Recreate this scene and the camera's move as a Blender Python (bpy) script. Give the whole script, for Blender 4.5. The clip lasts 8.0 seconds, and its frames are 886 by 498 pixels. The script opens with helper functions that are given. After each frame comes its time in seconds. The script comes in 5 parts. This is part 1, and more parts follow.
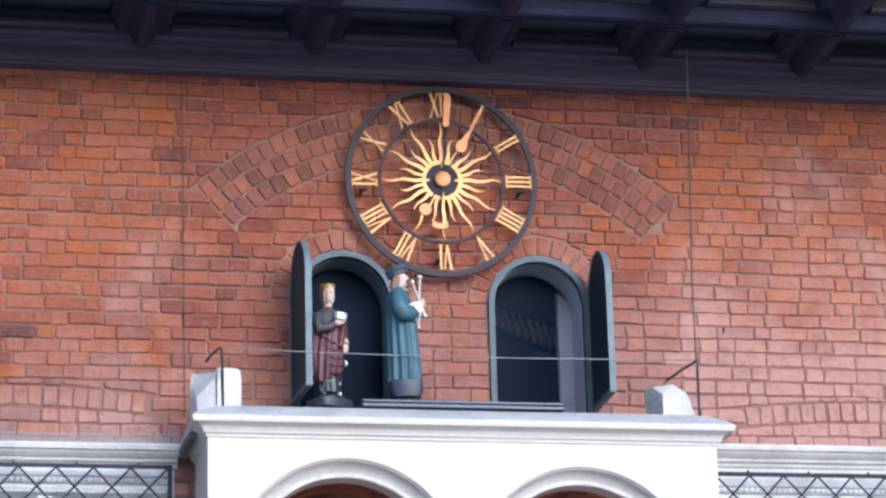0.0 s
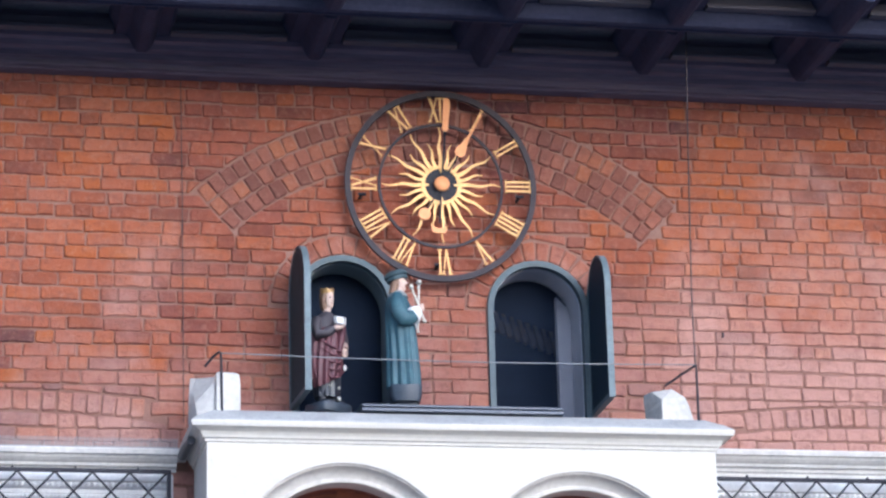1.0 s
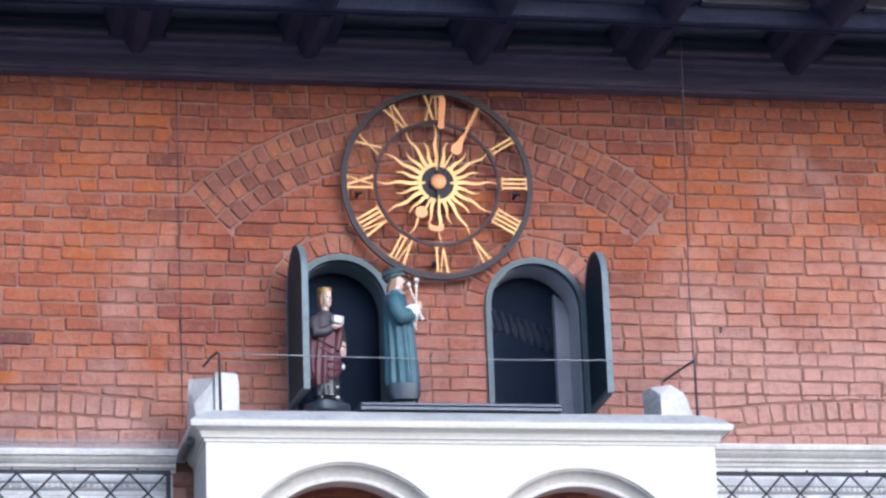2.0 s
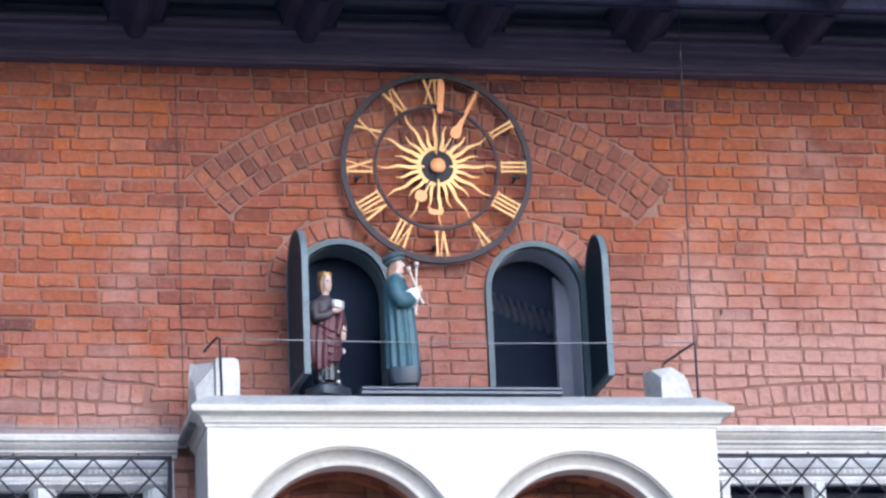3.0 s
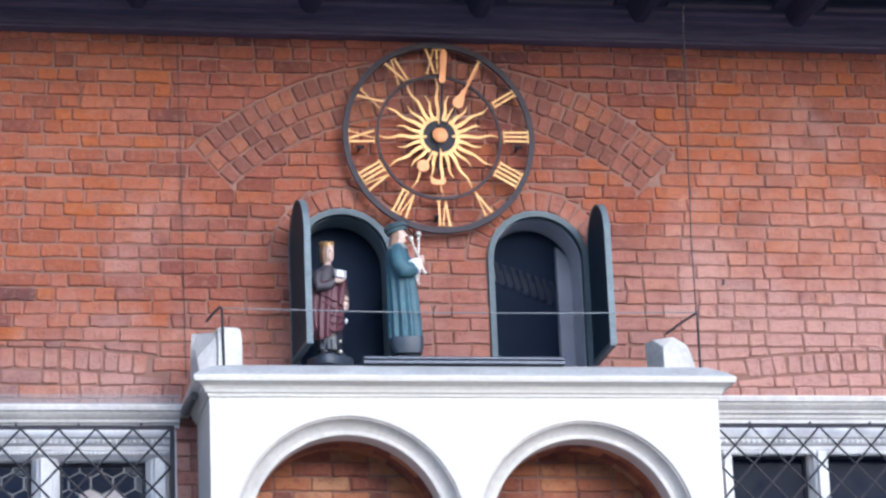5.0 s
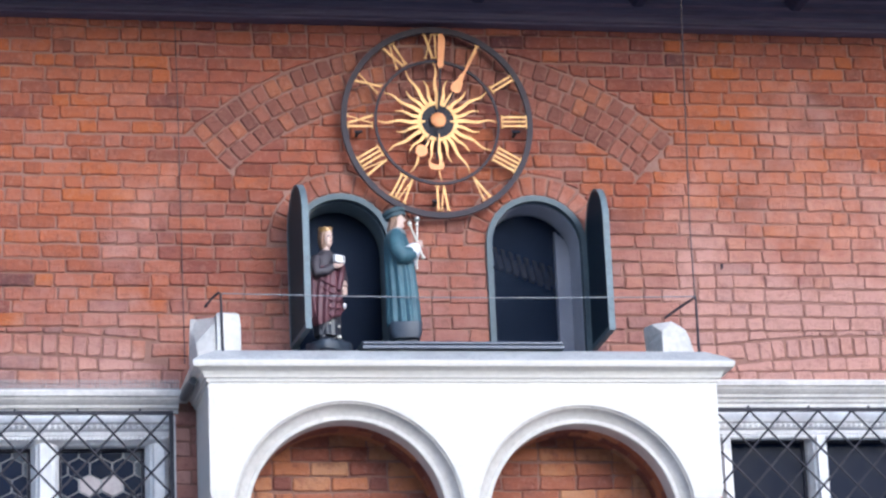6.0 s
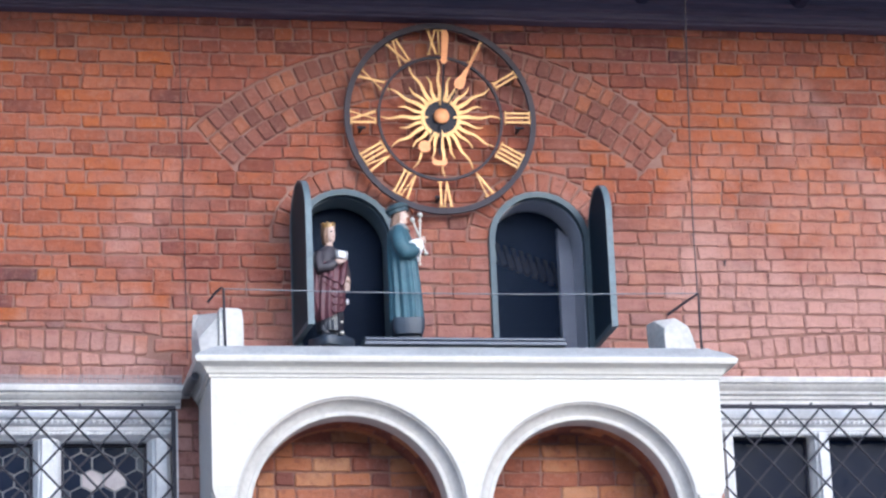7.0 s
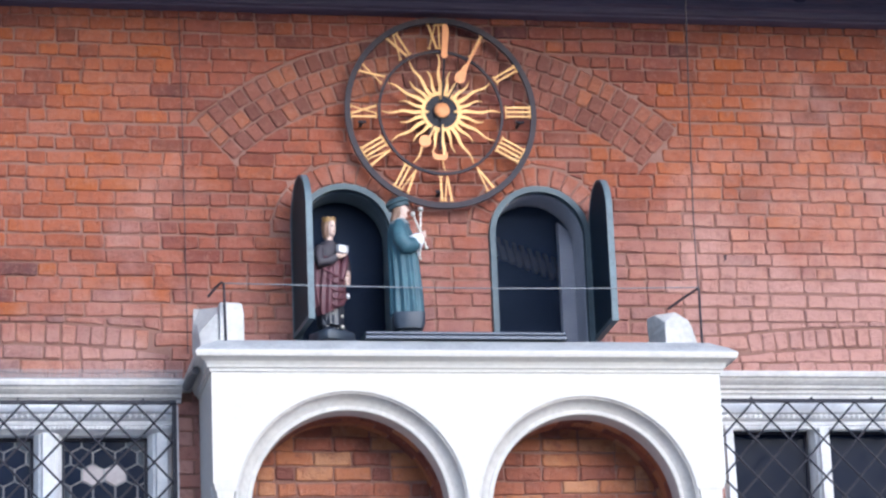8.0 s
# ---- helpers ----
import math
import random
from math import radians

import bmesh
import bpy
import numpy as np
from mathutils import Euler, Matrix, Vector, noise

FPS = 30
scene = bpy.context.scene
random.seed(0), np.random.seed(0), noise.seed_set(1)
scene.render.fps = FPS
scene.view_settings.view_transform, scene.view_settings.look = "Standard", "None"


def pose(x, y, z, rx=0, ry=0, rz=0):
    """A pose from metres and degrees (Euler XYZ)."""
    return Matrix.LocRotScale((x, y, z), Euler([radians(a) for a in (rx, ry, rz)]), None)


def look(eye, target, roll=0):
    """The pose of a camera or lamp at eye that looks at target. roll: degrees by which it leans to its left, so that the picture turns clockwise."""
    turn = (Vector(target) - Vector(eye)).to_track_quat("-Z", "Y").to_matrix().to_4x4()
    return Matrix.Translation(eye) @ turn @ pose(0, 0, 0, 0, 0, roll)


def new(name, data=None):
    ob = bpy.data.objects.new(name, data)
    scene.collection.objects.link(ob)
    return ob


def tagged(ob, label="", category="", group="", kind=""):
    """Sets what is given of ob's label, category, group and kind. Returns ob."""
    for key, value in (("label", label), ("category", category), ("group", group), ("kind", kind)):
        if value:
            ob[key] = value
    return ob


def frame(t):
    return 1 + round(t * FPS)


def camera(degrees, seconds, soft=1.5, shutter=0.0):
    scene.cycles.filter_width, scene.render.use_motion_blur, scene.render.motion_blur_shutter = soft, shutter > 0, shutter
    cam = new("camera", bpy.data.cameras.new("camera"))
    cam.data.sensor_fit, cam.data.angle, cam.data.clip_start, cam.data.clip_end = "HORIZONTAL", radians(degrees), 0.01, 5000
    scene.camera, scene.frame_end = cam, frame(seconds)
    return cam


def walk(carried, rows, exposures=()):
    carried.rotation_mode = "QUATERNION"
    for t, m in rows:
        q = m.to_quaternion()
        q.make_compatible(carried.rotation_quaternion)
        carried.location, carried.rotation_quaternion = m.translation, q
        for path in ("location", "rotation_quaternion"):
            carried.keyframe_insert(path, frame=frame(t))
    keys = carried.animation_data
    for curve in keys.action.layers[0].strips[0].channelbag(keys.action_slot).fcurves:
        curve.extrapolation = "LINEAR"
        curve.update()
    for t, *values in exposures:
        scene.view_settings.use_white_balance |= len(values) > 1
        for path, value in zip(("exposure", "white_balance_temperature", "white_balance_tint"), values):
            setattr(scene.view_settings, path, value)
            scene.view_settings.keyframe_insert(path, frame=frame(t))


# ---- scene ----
# camera: a phone held still in the courtyard, tilting slowly down
cam = camera(17.823, 8.0, soft=2.5)
EYE = (-3.843, -19.636, 1.536)
walk(cam, [
    (0.0, look(EYE, (0.0158, 0, 7.6966), -1.511)),
    (0.5, look(EYE, (0.0228, 0, 7.7137), -1.434)),
    (1.0, look(EYE, (0.0231, 0, 7.7336), -1.490)),
    (1.5, look(EYE, (0.0320, 0, 7.7461), -1.810)),
    (3.0, look(EYE, (0.0403, 0, 7.5913), -2.450)),
    (3.5, look(EYE, (0.0220, 0, 7.5202), -2.541)),
    (4.0, look(EYE, (0.0127, 0, 7.4707), -2.436)),
    (4.5, look(EYE, (0.0128, 0, 7.4216), -2.378)),
    (6.0, look(EYE, (0.0203, 0, 7.2426), -2.532)),
    (6.5, look(EYE, (0.0086, 0, 7.2226), -2.393)),
    (7.0, look(EYE, (-0.0022, 0, 7.2118), -2.344)),
    (7.5, look(EYE, (-0.0085, 0, 7.1839), -2.280)),
    (8.0, look(EYE, (-0.0077, 0, 7.1684), -2.365)),
], exposures=[(0.0, 0.82, 4920, 10), (8.0, 0.82, 4920, 10)])

# ---- light: a bright overcast day ----
SUN_EL, SUN_AZ = 18.0, 161.0
world = bpy.data.worlds.new("sky")
scene.world = world
world.use_nodes = True
wn = world.node_tree.nodes
sky = wn.new("ShaderNodeTexSky")
sky.sky_type = "NISHITA"
sky.sun_disc = False
sky.sun_elevation, sky.sun_rotation = radians(SUN_EL), radians(SUN_AZ)
sky.dust_density = 3.0
world.node_tree.links.new(sky.outputs[0], wn["Background"].inputs[0])
wn["Background"].inputs[1].default_value = 0.15
sun_data = bpy.data.lights.new("sun", "SUN")
sun_data.energy, sun_data.angle, sun_data.color = 1.42, radians(50), (1.0, 0.97, 0.95)
sun = new("sun", sun_data)
sun.matrix_world = look((7, -21, 14.2), (0, 0, 7))


# ---- materials ----
def material(name, stops, rough=0.8, metal=0.0, scale=6.0, fine=60.0, bump=0.3, bump_size=0.004,
             vary=0.0, spec=0.5, stretch=(1, 1, 1), stain=None, stain_scale=1.2, stain_amount=0.0):
    """stops: colours from dark to light that a noise at two scales mixes; vary: how much each piece differs;
    stain: a colour laid on in large patches."""
    m = bpy.data.materials.new(name)
    m.use_nodes = True
    nt = m.node_tree
    n, link = nt.nodes, nt.links.new
    bsdf = n["Principled BSDF"]
    bsdf.inputs["Metallic"].default_value = metal
    bsdf.inputs["Specular IOR Level"].default_value = spec
    geo = n.new("ShaderNodeNewGeometry")
    mp = n.new("ShaderNodeMapping")
    mp.inputs["Scale"].default_value = stretch
    link(geo.outputs["Position"], mp.inputs["Vector"])
    big = n.new("ShaderNodeTexNoise")
    big.inputs["Scale"].default_value, big.inputs["Detail"].default_value = scale, 5
    small = n.new("ShaderNodeTexNoise")
    small.inputs["Scale"].default_value, small.inputs["Detail"].default_value = fine, 4
    link(mp.outputs[0], big.inputs["Vector"])
    link(mp.outputs[0], small.inputs["Vector"])
    mix = n.new("ShaderNodeMath")
    mix.operation = "MULTIPLY_ADD"
    mix.inputs[1].default_value = 0.45
    link(small.outputs["Fac"], mix.inputs[0])
    half = n.new("ShaderNodeMath")
    half.operation = "MULTIPLY"
    half.inputs[1].default_value = 0.55
    link(big.outputs["Fac"], half.inputs[0])
    link(half.outputs[0], mix.inputs[2])
    value = mix.outputs[0]
    if vary:
        info = n.new("ShaderNodeObjectInfo")
        add = n.new("ShaderNodeMath")
        link(info.outputs["Random"], add.inputs[0])
        link(geo.outputs["Random Per Island"], add.inputs[1])
        fract = n.new("ShaderNodeMath")
        fract.operation = "FRACT"
        link(add.outputs[0], fract.inputs[0])
        blend = n.new("ShaderNodeMix")
        blend.inputs["Factor"].default_value = vary
        link(value, blend.inputs["A"])
        link(fract.outputs[0], blend.inputs["B"])
        value = blend.outputs["Result"]
    ramp = n.new("ShaderNodeValToRGB")
    el = ramp.color_ramp.elements
    lo, hi = (0.0, 1.0) if vary else (0.32, 0.68)
    for i, c in enumerate(stops):
        at = lo + (hi - lo) * i / max(1, len(stops) - 1)
        if i < 2:
            el[i].position, el[i].color = at, (*c, 1)
        else:
            el.new(at).color = (*c, 1)
    link(value, ramp.inputs["Fac"])
    colour = ramp.outputs["Color"]
    if stain:
        st = n.new("ShaderNodeTexNoise")
        st.inputs["Scale"].default_value, st.inputs["Detail"].default_value = stain_scale, 6
        link(geo.outputs["Position"], st.inputs["Vector"])
        sr = n.new("ShaderNodeMapRange")
        sr.inputs["From Min"].default_value, sr.inputs["From Max"].default_value = 0.42, 0.68
        sr.inputs["To Max"].default_value = stain_amount
        link(st.outputs["Fac"], sr.inputs["Value"])
        over = n.new("ShaderNodeMix")
        over.data_type = "RGBA"
        link(sr.outputs[0], over.inputs["Factor"])
        link(colour, over.inputs[6])
        over.inputs[7].default_value = (*stain, 1)
        colour = over.outputs[2]
    link(colour, bsdf.inputs["Base Color"])
    rr = n.new("ShaderNodeMapRange")
    rr.inputs["To Min"].default_value, rr.inputs["To Max"].default_value = max(0.02, rough - 0.1), min(1, rough + 0.1)
    link(big.outputs["Fac"], rr.inputs["Value"])
    link(rr.outputs[0], bsdf.inputs["Roughness"])
    if bump:
        bp = n.new("ShaderNodeBump")
        bp.inputs["Strength"].default_value, bp.inputs["Distance"].default_value = bump, bump_size
        link(mix.outputs[0], bp.inputs["Height"])
        link(bp.outputs[0], bsdf.inputs["Normal"])
    return m


def brick_material(name, tones, pale_amount=0.78, orange=0.46):
    """Fired brick: each piece takes its own tone, with scorched and pale patches, grain and a pale pink tint lower down
    and to the right.
    """
    m = bpy.data.materials.new(name)
    m.use_nodes = True
    n, link = m.node_tree.nodes, m.node_tree.links.new
    bsdf = n["Principled BSDF"]
    bsdf.inputs["Roughness"].default_value = 0.92
    bsdf.inputs["Specular IOR Level"].default_value = 0.2
    geo, info = n.new("ShaderNodeNewGeometry"), n.new("ShaderNodeObjectInfo")
    add, fract = n.new("ShaderNodeMath"), n.new("ShaderNodeMath")
    fract.operation = "FRACT"
    link(info.outputs["Random"], add.inputs[0])
    link(geo.outputs["Random Per Island"], add.inputs[1])
    link(add.outputs[0], fract.inputs[0])

    def cloud(scale, detail=5, rough=0.6):
        t = n.new("ShaderNodeTexNoise")
        t.inputs["Scale"].default_value, t.inputs["Detail"].default_value, t.inputs["Roughness"].default_value = scale, detail, rough
        link(geo.outputs["Position"], t.inputs["Vector"])
        return t.outputs["Fac"]

    def spread(fac, lo, hi, to_lo, to_hi):
        r = n.new("ShaderNodeMapRange")
        for k, v in zip(("From Min", "From Max", "To Min", "To Max"), (lo, hi, to_lo, to_hi)):
            r.inputs[k].default_value = v
        link(fac, r.inputs["Value"])
        return r.outputs[0]

    def over(fac, base, colour, mode="MIX"):
        x = n.new("ShaderNodeMix")
        x.data_type, x.blend_type = "RGBA", mode
        link(fac, x.inputs["Factor"])
        link(base, x.inputs[6])
        x.inputs[7].default_value = (*colour, 1)
        return x.outputs[2]

    ramp = n.new("ShaderNodeValToRGB")
    ramp.color_ramp.interpolation = "LINEAR"
    el = ramp.color_ramp.elements
    for i, (at, c) in enumerate(tones):
        if i < 2:
            el[i].position, el[i].color = at, (*c, 1)
        else:
            el.new(at).color = (*c, 1)
    wobble = n.new("ShaderNodeMath")
    wobble.operation = "ADD"
    link(fract.outputs[0], wobble.inputs[0])
    link(spread(cloud(5.0), 0.3, 0.7, -0.10, 0.10), wobble.inputs[1])
    link(wobble.outputs[0], ramp.inputs["Fac"])
    c = ramp.outputs["Color"]
    axes = n.new("ShaderNodeSeparateXYZ")
    link(geo.outputs["Position"], axes.inputs[0])

    def sums(first, factor, second):
        x = n.new("ShaderNodeMath")
        x.operation = "MULTIPLY_ADD"
        link(first, x.inputs[0])
        x.inputs[1].default_value = factor
        link(second, x.inputs[2])
        return x.outputs[0]

    # a hotter-fired batch of orange bricks, in loose drifts about the middle courses
    middle, away = n.new("ShaderNodeMath"), n.new("ShaderNodeMath")
    middle.operation, away.operation = "SUBTRACT", "ABSOLUTE"
    link(axes.outputs["Z"], middle.inputs[0])
    middle.inputs[1].default_value = 7.85
    link(middle.outputs[0], away.inputs[0])
    c = over(spread(sums(away.outputs[0], -0.15, cloud(0.7, 4)), 0.28, 0.50, 0.0, orange), c, (0.345, 0.096, 0.024))
    # pale pink in ragged patches lower down; the lean to the right paints brighter light
    pale_lean = sums(axes.outputs["X"], 0.018, sums(axes.outputs["Z"], -0.16, cloud(0.8, 5)))
    c = over(spread(pale_lean, -0.74, -0.52, 0.0, pale_amount), c, (0.435, 0.256, 0.218))
    c = over(spread(cloud(13, 6, 0.75), 0.50, 0.70, 0.0, 0.62), c, (0.128, 0.053, 0.044))
    c = over(spread(cloud(21, 6, 0.75), 0.52, 0.72, 0.0, 0.5), c, (0.350, 0.192, 0.146))
    link(c, bsdf.inputs["Base Color"])
    bump = n.new("ShaderNodeBump")
    bump.inputs["Strength"].default_value, bump.inputs["Distance"].default_value = 0.9, 0.014
    link(cloud(38, 6, 0.65), bump.inputs["Height"])
    link(bump.outputs[0], bsdf.inputs["Normal"])
    return m


BRICK = brick_material("brick", [(0.0, (0.086, 0.039, 0.041)), (0.05, (0.126, 0.047, 0.046)), (0.14, (0.176, 0.060, 0.047)), (0.40, (0.234, 0.078, 0.050)), (0.60, (0.265, 0.092, 0.060)),
                                 (0.76, (0.281, 0.112, 0.081)), (0.84, (0.272, 0.086, 0.045)), (1.0, (0.292, 0.086, 0.027))])
BRICK_BAY = brick_material("dull_red_brick", [(0.0, (0.087, 0.034, 0.036)), (0.12, (0.141, 0.047, 0.042)), (0.45, (0.186, 0.060, 0.047)), (0.75, (0.218, 0.075, 0.059)), (1.0, (0.251, 0.081, 0.041))], pale_amount=0.42, orange=0.34)
BRICK_RING = brick_material("grey_red_brick", [(0.0, (0.123, 0.052, 0.044)), (0.3, (0.194, 0.077, 0.060)), (0.7, (0.229, 0.091, 0.065)), (1.0, (0.280, 0.106, 0.057))], pale_amount=0.3, orange=0.1)
BRICK_RED = brick_material("red_brick", [(0.0, (0.171, 0.059, 0.046)), (0.3, (0.216, 0.071, 0.048)), (0.6, (0.244, 0.083, 0.053)), (1.0, (0.265, 0.095, 0.059))], orange=0.3)
BRICK_SHELTERED = brick_material("sheltered_brick", [(0.0, (0.165, 0.064, 0.050)), (0.25, (0.245, 0.088, 0.056)), (0.5, (0.315, 0.118, 0.062)), (0.8, (0.370, 0.150, 0.070)), (1.0, (0.400, 0.205, 0.110))], pale_amount=0.0, orange=0.0)
MORTAR = material("mortar", [(0.160, 0.078, 0.058), (0.225, 0.122, 0.094), (0.285, 0.175, 0.142)], rough=0.95, scale=3, fine=90, bump=0.6, spec=0.2)
STONE = material("white_limestone", [(0.53, 0.50, 0.455), (0.61, 0.582, 0.535), (0.67, 0.64, 0.59)], rough=0.85, scale=1.6, fine=22, bump=0.3,
                 spec=0.3, stain=(0.45, 0.405, 0.35), stain_scale=1.6, stain_amount=0.35)
STONE_WHITE = material("whitewashed_carved_stone", [(0.56, 0.555, 0.565), (0.68, 0.675, 0.68), (0.78, 0.77, 0.77)], rough=0.85, scale=7, fine=60, bump=0.4, spec=0.3, stain=(0.42, 0.40, 0.41), stain_scale=6, stain_amount=0.45)
# arch limestone greyed all round for the shade on its downward-facing hollow
STONE_ARCH_SHADED = material("shaded_arch_limestone", [(0.45, 0.42, 0.385), (0.55, 0.52, 0.48), (0.61, 0.58, 0.54)], rough=0.88, scale=2.5, fine=26, bump=0.3, spec=0.3, stain=(0.33, 0.30, 0.27), stain_scale=3.5, stain_amount=0.3)
STONE_GREY = material("weathered_limestone", [(0.40, 0.385, 0.365), (0.52, 0.50, 0.475), (0.62, 0.60, 0.57)], rough=0.9, scale=3, fine=30,
                      bump=0.5, spec=0.3, stain=(0.33, 0.31, 0.31), stain_scale=2.5, stain_amount=0.35)
WOOD_DARK = material("dark_stained_wood", [(0.038, 0.033, 0.058), (0.078, 0.064, 0.102), (0.125, 0.10, 0.142)], rough=0.7, scale=3,
                     fine=30, bump=0.3, stretch=(0.15, 1, 3))
BEAM_WOOD = material("black_stained_wood", [(0.020, 0.023, 0.050), (0.038, 0.042, 0.080)], rough=0.85, scale=4, fine=30, bump=0.3, spec=0.2)
CLOCK_IRON = material("worn_grey_iron", [(0.032, 0.027, 0.034), (0.060, 0.050, 0.058)], rough=0.7, metal=0.0, spec=0.25, scale=14, bump=0.2)
LEAD_GREY = material("dirty_grey_coping", [(0.28, 0.28, 0.285), (0.37, 0.37, 0.375), (0.45, 0.45, 0.45)], rough=0.8, scale=4, fine=40, bump=0.3)
BROWN_SLOPE = material("dim_brown_slope", [(0.06, 0.042, 0.035), (0.11, 0.08, 0.065)], rough=0.9, scale=8, fine=40, bump=0.2)
BOARD = material("painted_soffit_board", [(0.045, 0.050, 0.076), (0.080, 0.084, 0.112), (0.105, 0.104, 0.122)], rough=0.7, scale=4, fine=30, bump=0.2)
GILT_FADED = material("faded_gilt_paint", [(0.15, 0.145, 0.13), (0.21, 0.19, 0.155)], rough=0.6, scale=30)
FILLET = material("worn_grey_fillet", [(0.045, 0.042, 0.062), (0.070, 0.065, 0.088), (0.092, 0.085, 0.105)], rough=0.7, scale=3, fine=30, bump=0.3, stretch=(0.2, 1, 3))
IRON = material("black_iron", [(0.016, 0.015, 0.022), (0.034, 0.032, 0.042)], rough=0.65, metal=0.0, spec=0.25, scale=20, bump=0.2)
GOLD = material("gold_paint", [(0.52, 0.28, 0.085), (0.66, 0.38, 0.13), (0.76, 0.48, 0.19)], rough=0.5, metal=0.2, scale=12, bump=0.15)
GOLD_OLD = material("old_gilding", [(0.24, 0.14, 0.05), (0.40, 0.25, 0.09)], rough=0.45, metal=0.3, scale=20, bump=0.1)
COPPER = material("orange_gilding", [(0.50, 0.20, 0.065), (0.63, 0.28, 0.11)], rough=0.5, metal=0.2, scale=12, bump=0.15)
PAINT_GREEN = material("grey_green_paint", [(0.042, 0.060, 0.074), (0.062, 0.086, 0.103), (0.085, 0.115, 0.134)], rough=0.6, scale=6, fine=50, bump=0.2)
PAINT_DARK = material("dark_green_paint", [(0.016, 0.034, 0.044), (0.030, 0.055, 0.068)], rough=0.7, spec=0.25, scale=8, fine=60, bump=0.3)
# green door paint made paler on the rims for the light on their edges
PAINT_LIT_EDGE = material("lit_edge_green_paint", [(0.070, 0.098, 0.118), (0.105, 0.142, 0.165), (0.14, 0.185, 0.21)], rough=0.55, scale=6, fine=50, bump=0.25)
CABLE = material("grimy_brown_cable", [(0.035, 0.026, 0.030), (0.060, 0.045, 0.048)], rough=0.8, scale=20, bump=0)
WIRE_DULL = material("green_net_wire", [(0.050, 0.075, 0.086), (0.085, 0.115, 0.128)], rough=0.6, scale=20, bump=0)
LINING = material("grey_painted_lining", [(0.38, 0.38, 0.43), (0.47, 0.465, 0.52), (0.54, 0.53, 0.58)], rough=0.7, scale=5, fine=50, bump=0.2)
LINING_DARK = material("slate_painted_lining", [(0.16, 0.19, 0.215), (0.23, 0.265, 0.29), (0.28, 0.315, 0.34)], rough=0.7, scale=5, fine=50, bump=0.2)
STEEL = material("dark_painted_steel", [(0.025, 0.032, 0.05), (0.045, 0.053, 0.075)], rough=0.35, metal=0.4, scale=10, bump=0.1)
# room darkness put into the wall colour
BLACK = material("unlit_interior", [(0.004, 0.010, 0.032), (0.008, 0.017, 0.046)], rough=0.95, spec=0.1)
WIRE = material("galvanised_wire", [(0.10, 0.11, 0.13), (0.17, 0.18, 0.2)], rough=0.5, metal=0.5, scale=20, bump=0)
SPIKE = material("dull_zinc_wire", [(0.20, 0.19, 0.20), (0.30, 0.29, 0.30)], rough=0.6, scale=20, bump=0)
NET = material("net_wire", [(0.030, 0.044, 0.084), (0.050, 0.068, 0.120)], rough=0.8, spec=0.1, scale=20, bump=0)
ROBE_TEAL = material("teal_painted_robe", [(0.026, 0.066, 0.092), (0.042, 0.098, 0.128), (0.062, 0.135, 0.165)], rough=0.6, scale=9, fine=60, bump=0.3)
TUNIC = material("dark_violet_tunic", [(0.035, 0.03, 0.04), (0.06, 0.05, 0.06)], rough=0.6, scale=9, bump=0.3)
CLOAK = material("wine_red_cloak", [(0.065, 0.020, 0.030), (0.115, 0.036, 0.048)], rough=0.55, scale=9, bump=0.3)
SKIN = material("painted_flesh", [(0.50, 0.36, 0.30), (0.62, 0.47, 0.40)], rough=0.55, scale=12, bump=0.1)
WHITE_PAINT = material("white_paint", [(0.66, 0.66, 0.68), (0.80, 0.80, 0.80)], rough=0.5, scale=12, bump=0.1)
HAT = material("slate_blue_hat", [(0.03, 0.05, 0.06), (0.05, 0.08, 0.095)], rough=0.7, scale=12, bump=0.2)
SILVER = material("silver_paint", [(0.5, 0.48, 0.42), (0.68, 0.66, 0.6)], rough=0.35, metal=0.5, scale=12, bump=0)
BOOTS = material("blue_black_leather", [(0.012, 0.014, 0.022), (0.03, 0.034, 0.05)], rough=0.4, scale=14, bump=0.2)
PAVING = material("courtyard_paving", [(0.30, 0.29, 0.27), (0.44, 0.42, 0.40)], rough=0.9, scale=1.5, fine=20, bump=0.4)
PLASTER = material("pale_plaster", [(0.42, 0.38, 0.32), (0.54, 0.49, 0.42)], rough=0.9, scale=0.8, fine=20, bump=0.3)
ROOF_TILE = material("clay_roof", [(0.20, 0.07, 0.045), (0.30, 0.11, 0.07)], rough=0.9, scale=4, fine=30)
LEAD = material("lead_came", [(0.09, 0.09, 0.1), (0.16, 0.16, 0.17)], rough=0.5, metal=0.6, scale=20, bump=0.1)
PALE_GLASS = material("pale_rose_glass", [(0.17, 0.135, 0.145), (0.25, 0.205, 0.21)], rough=0.25, scale=8, bump=0.15)
SLATE_GLASS = material("blue_grey_old_glass", [(0.018, 0.024, 0.036), (0.050, 0.062, 0.082)], rough=0.3, spec=0.1, scale=14, fine=40, bump=0.2)
CLEAR_GLASS = material("dark_old_glass", [(0.002, 0.005, 0.016), (0.007, 0.012, 0.030)], rough=0.2, spec=0.03, scale=5, fine=14, bump=0.12, vary=0.5)


# ---- mesh helpers ----
def link_mesh(name, bm, mat, smooth=None):
    bmesh.ops.recalc_face_normals(bm, faces=bm.faces[:])
    me = bpy.data.meshes.new(name)
    bm.to_mesh(me)
    bm.free()
    for m in (mat if isinstance(mat, (list, tuple)) else [mat]):
        me.materials.append(m)
    if smooth:
        me.polygons.foreach_set("use_smooth", [True] * len(me.polygons))
        me.set_sharp_from_angle(angle=radians(smooth))
    return me


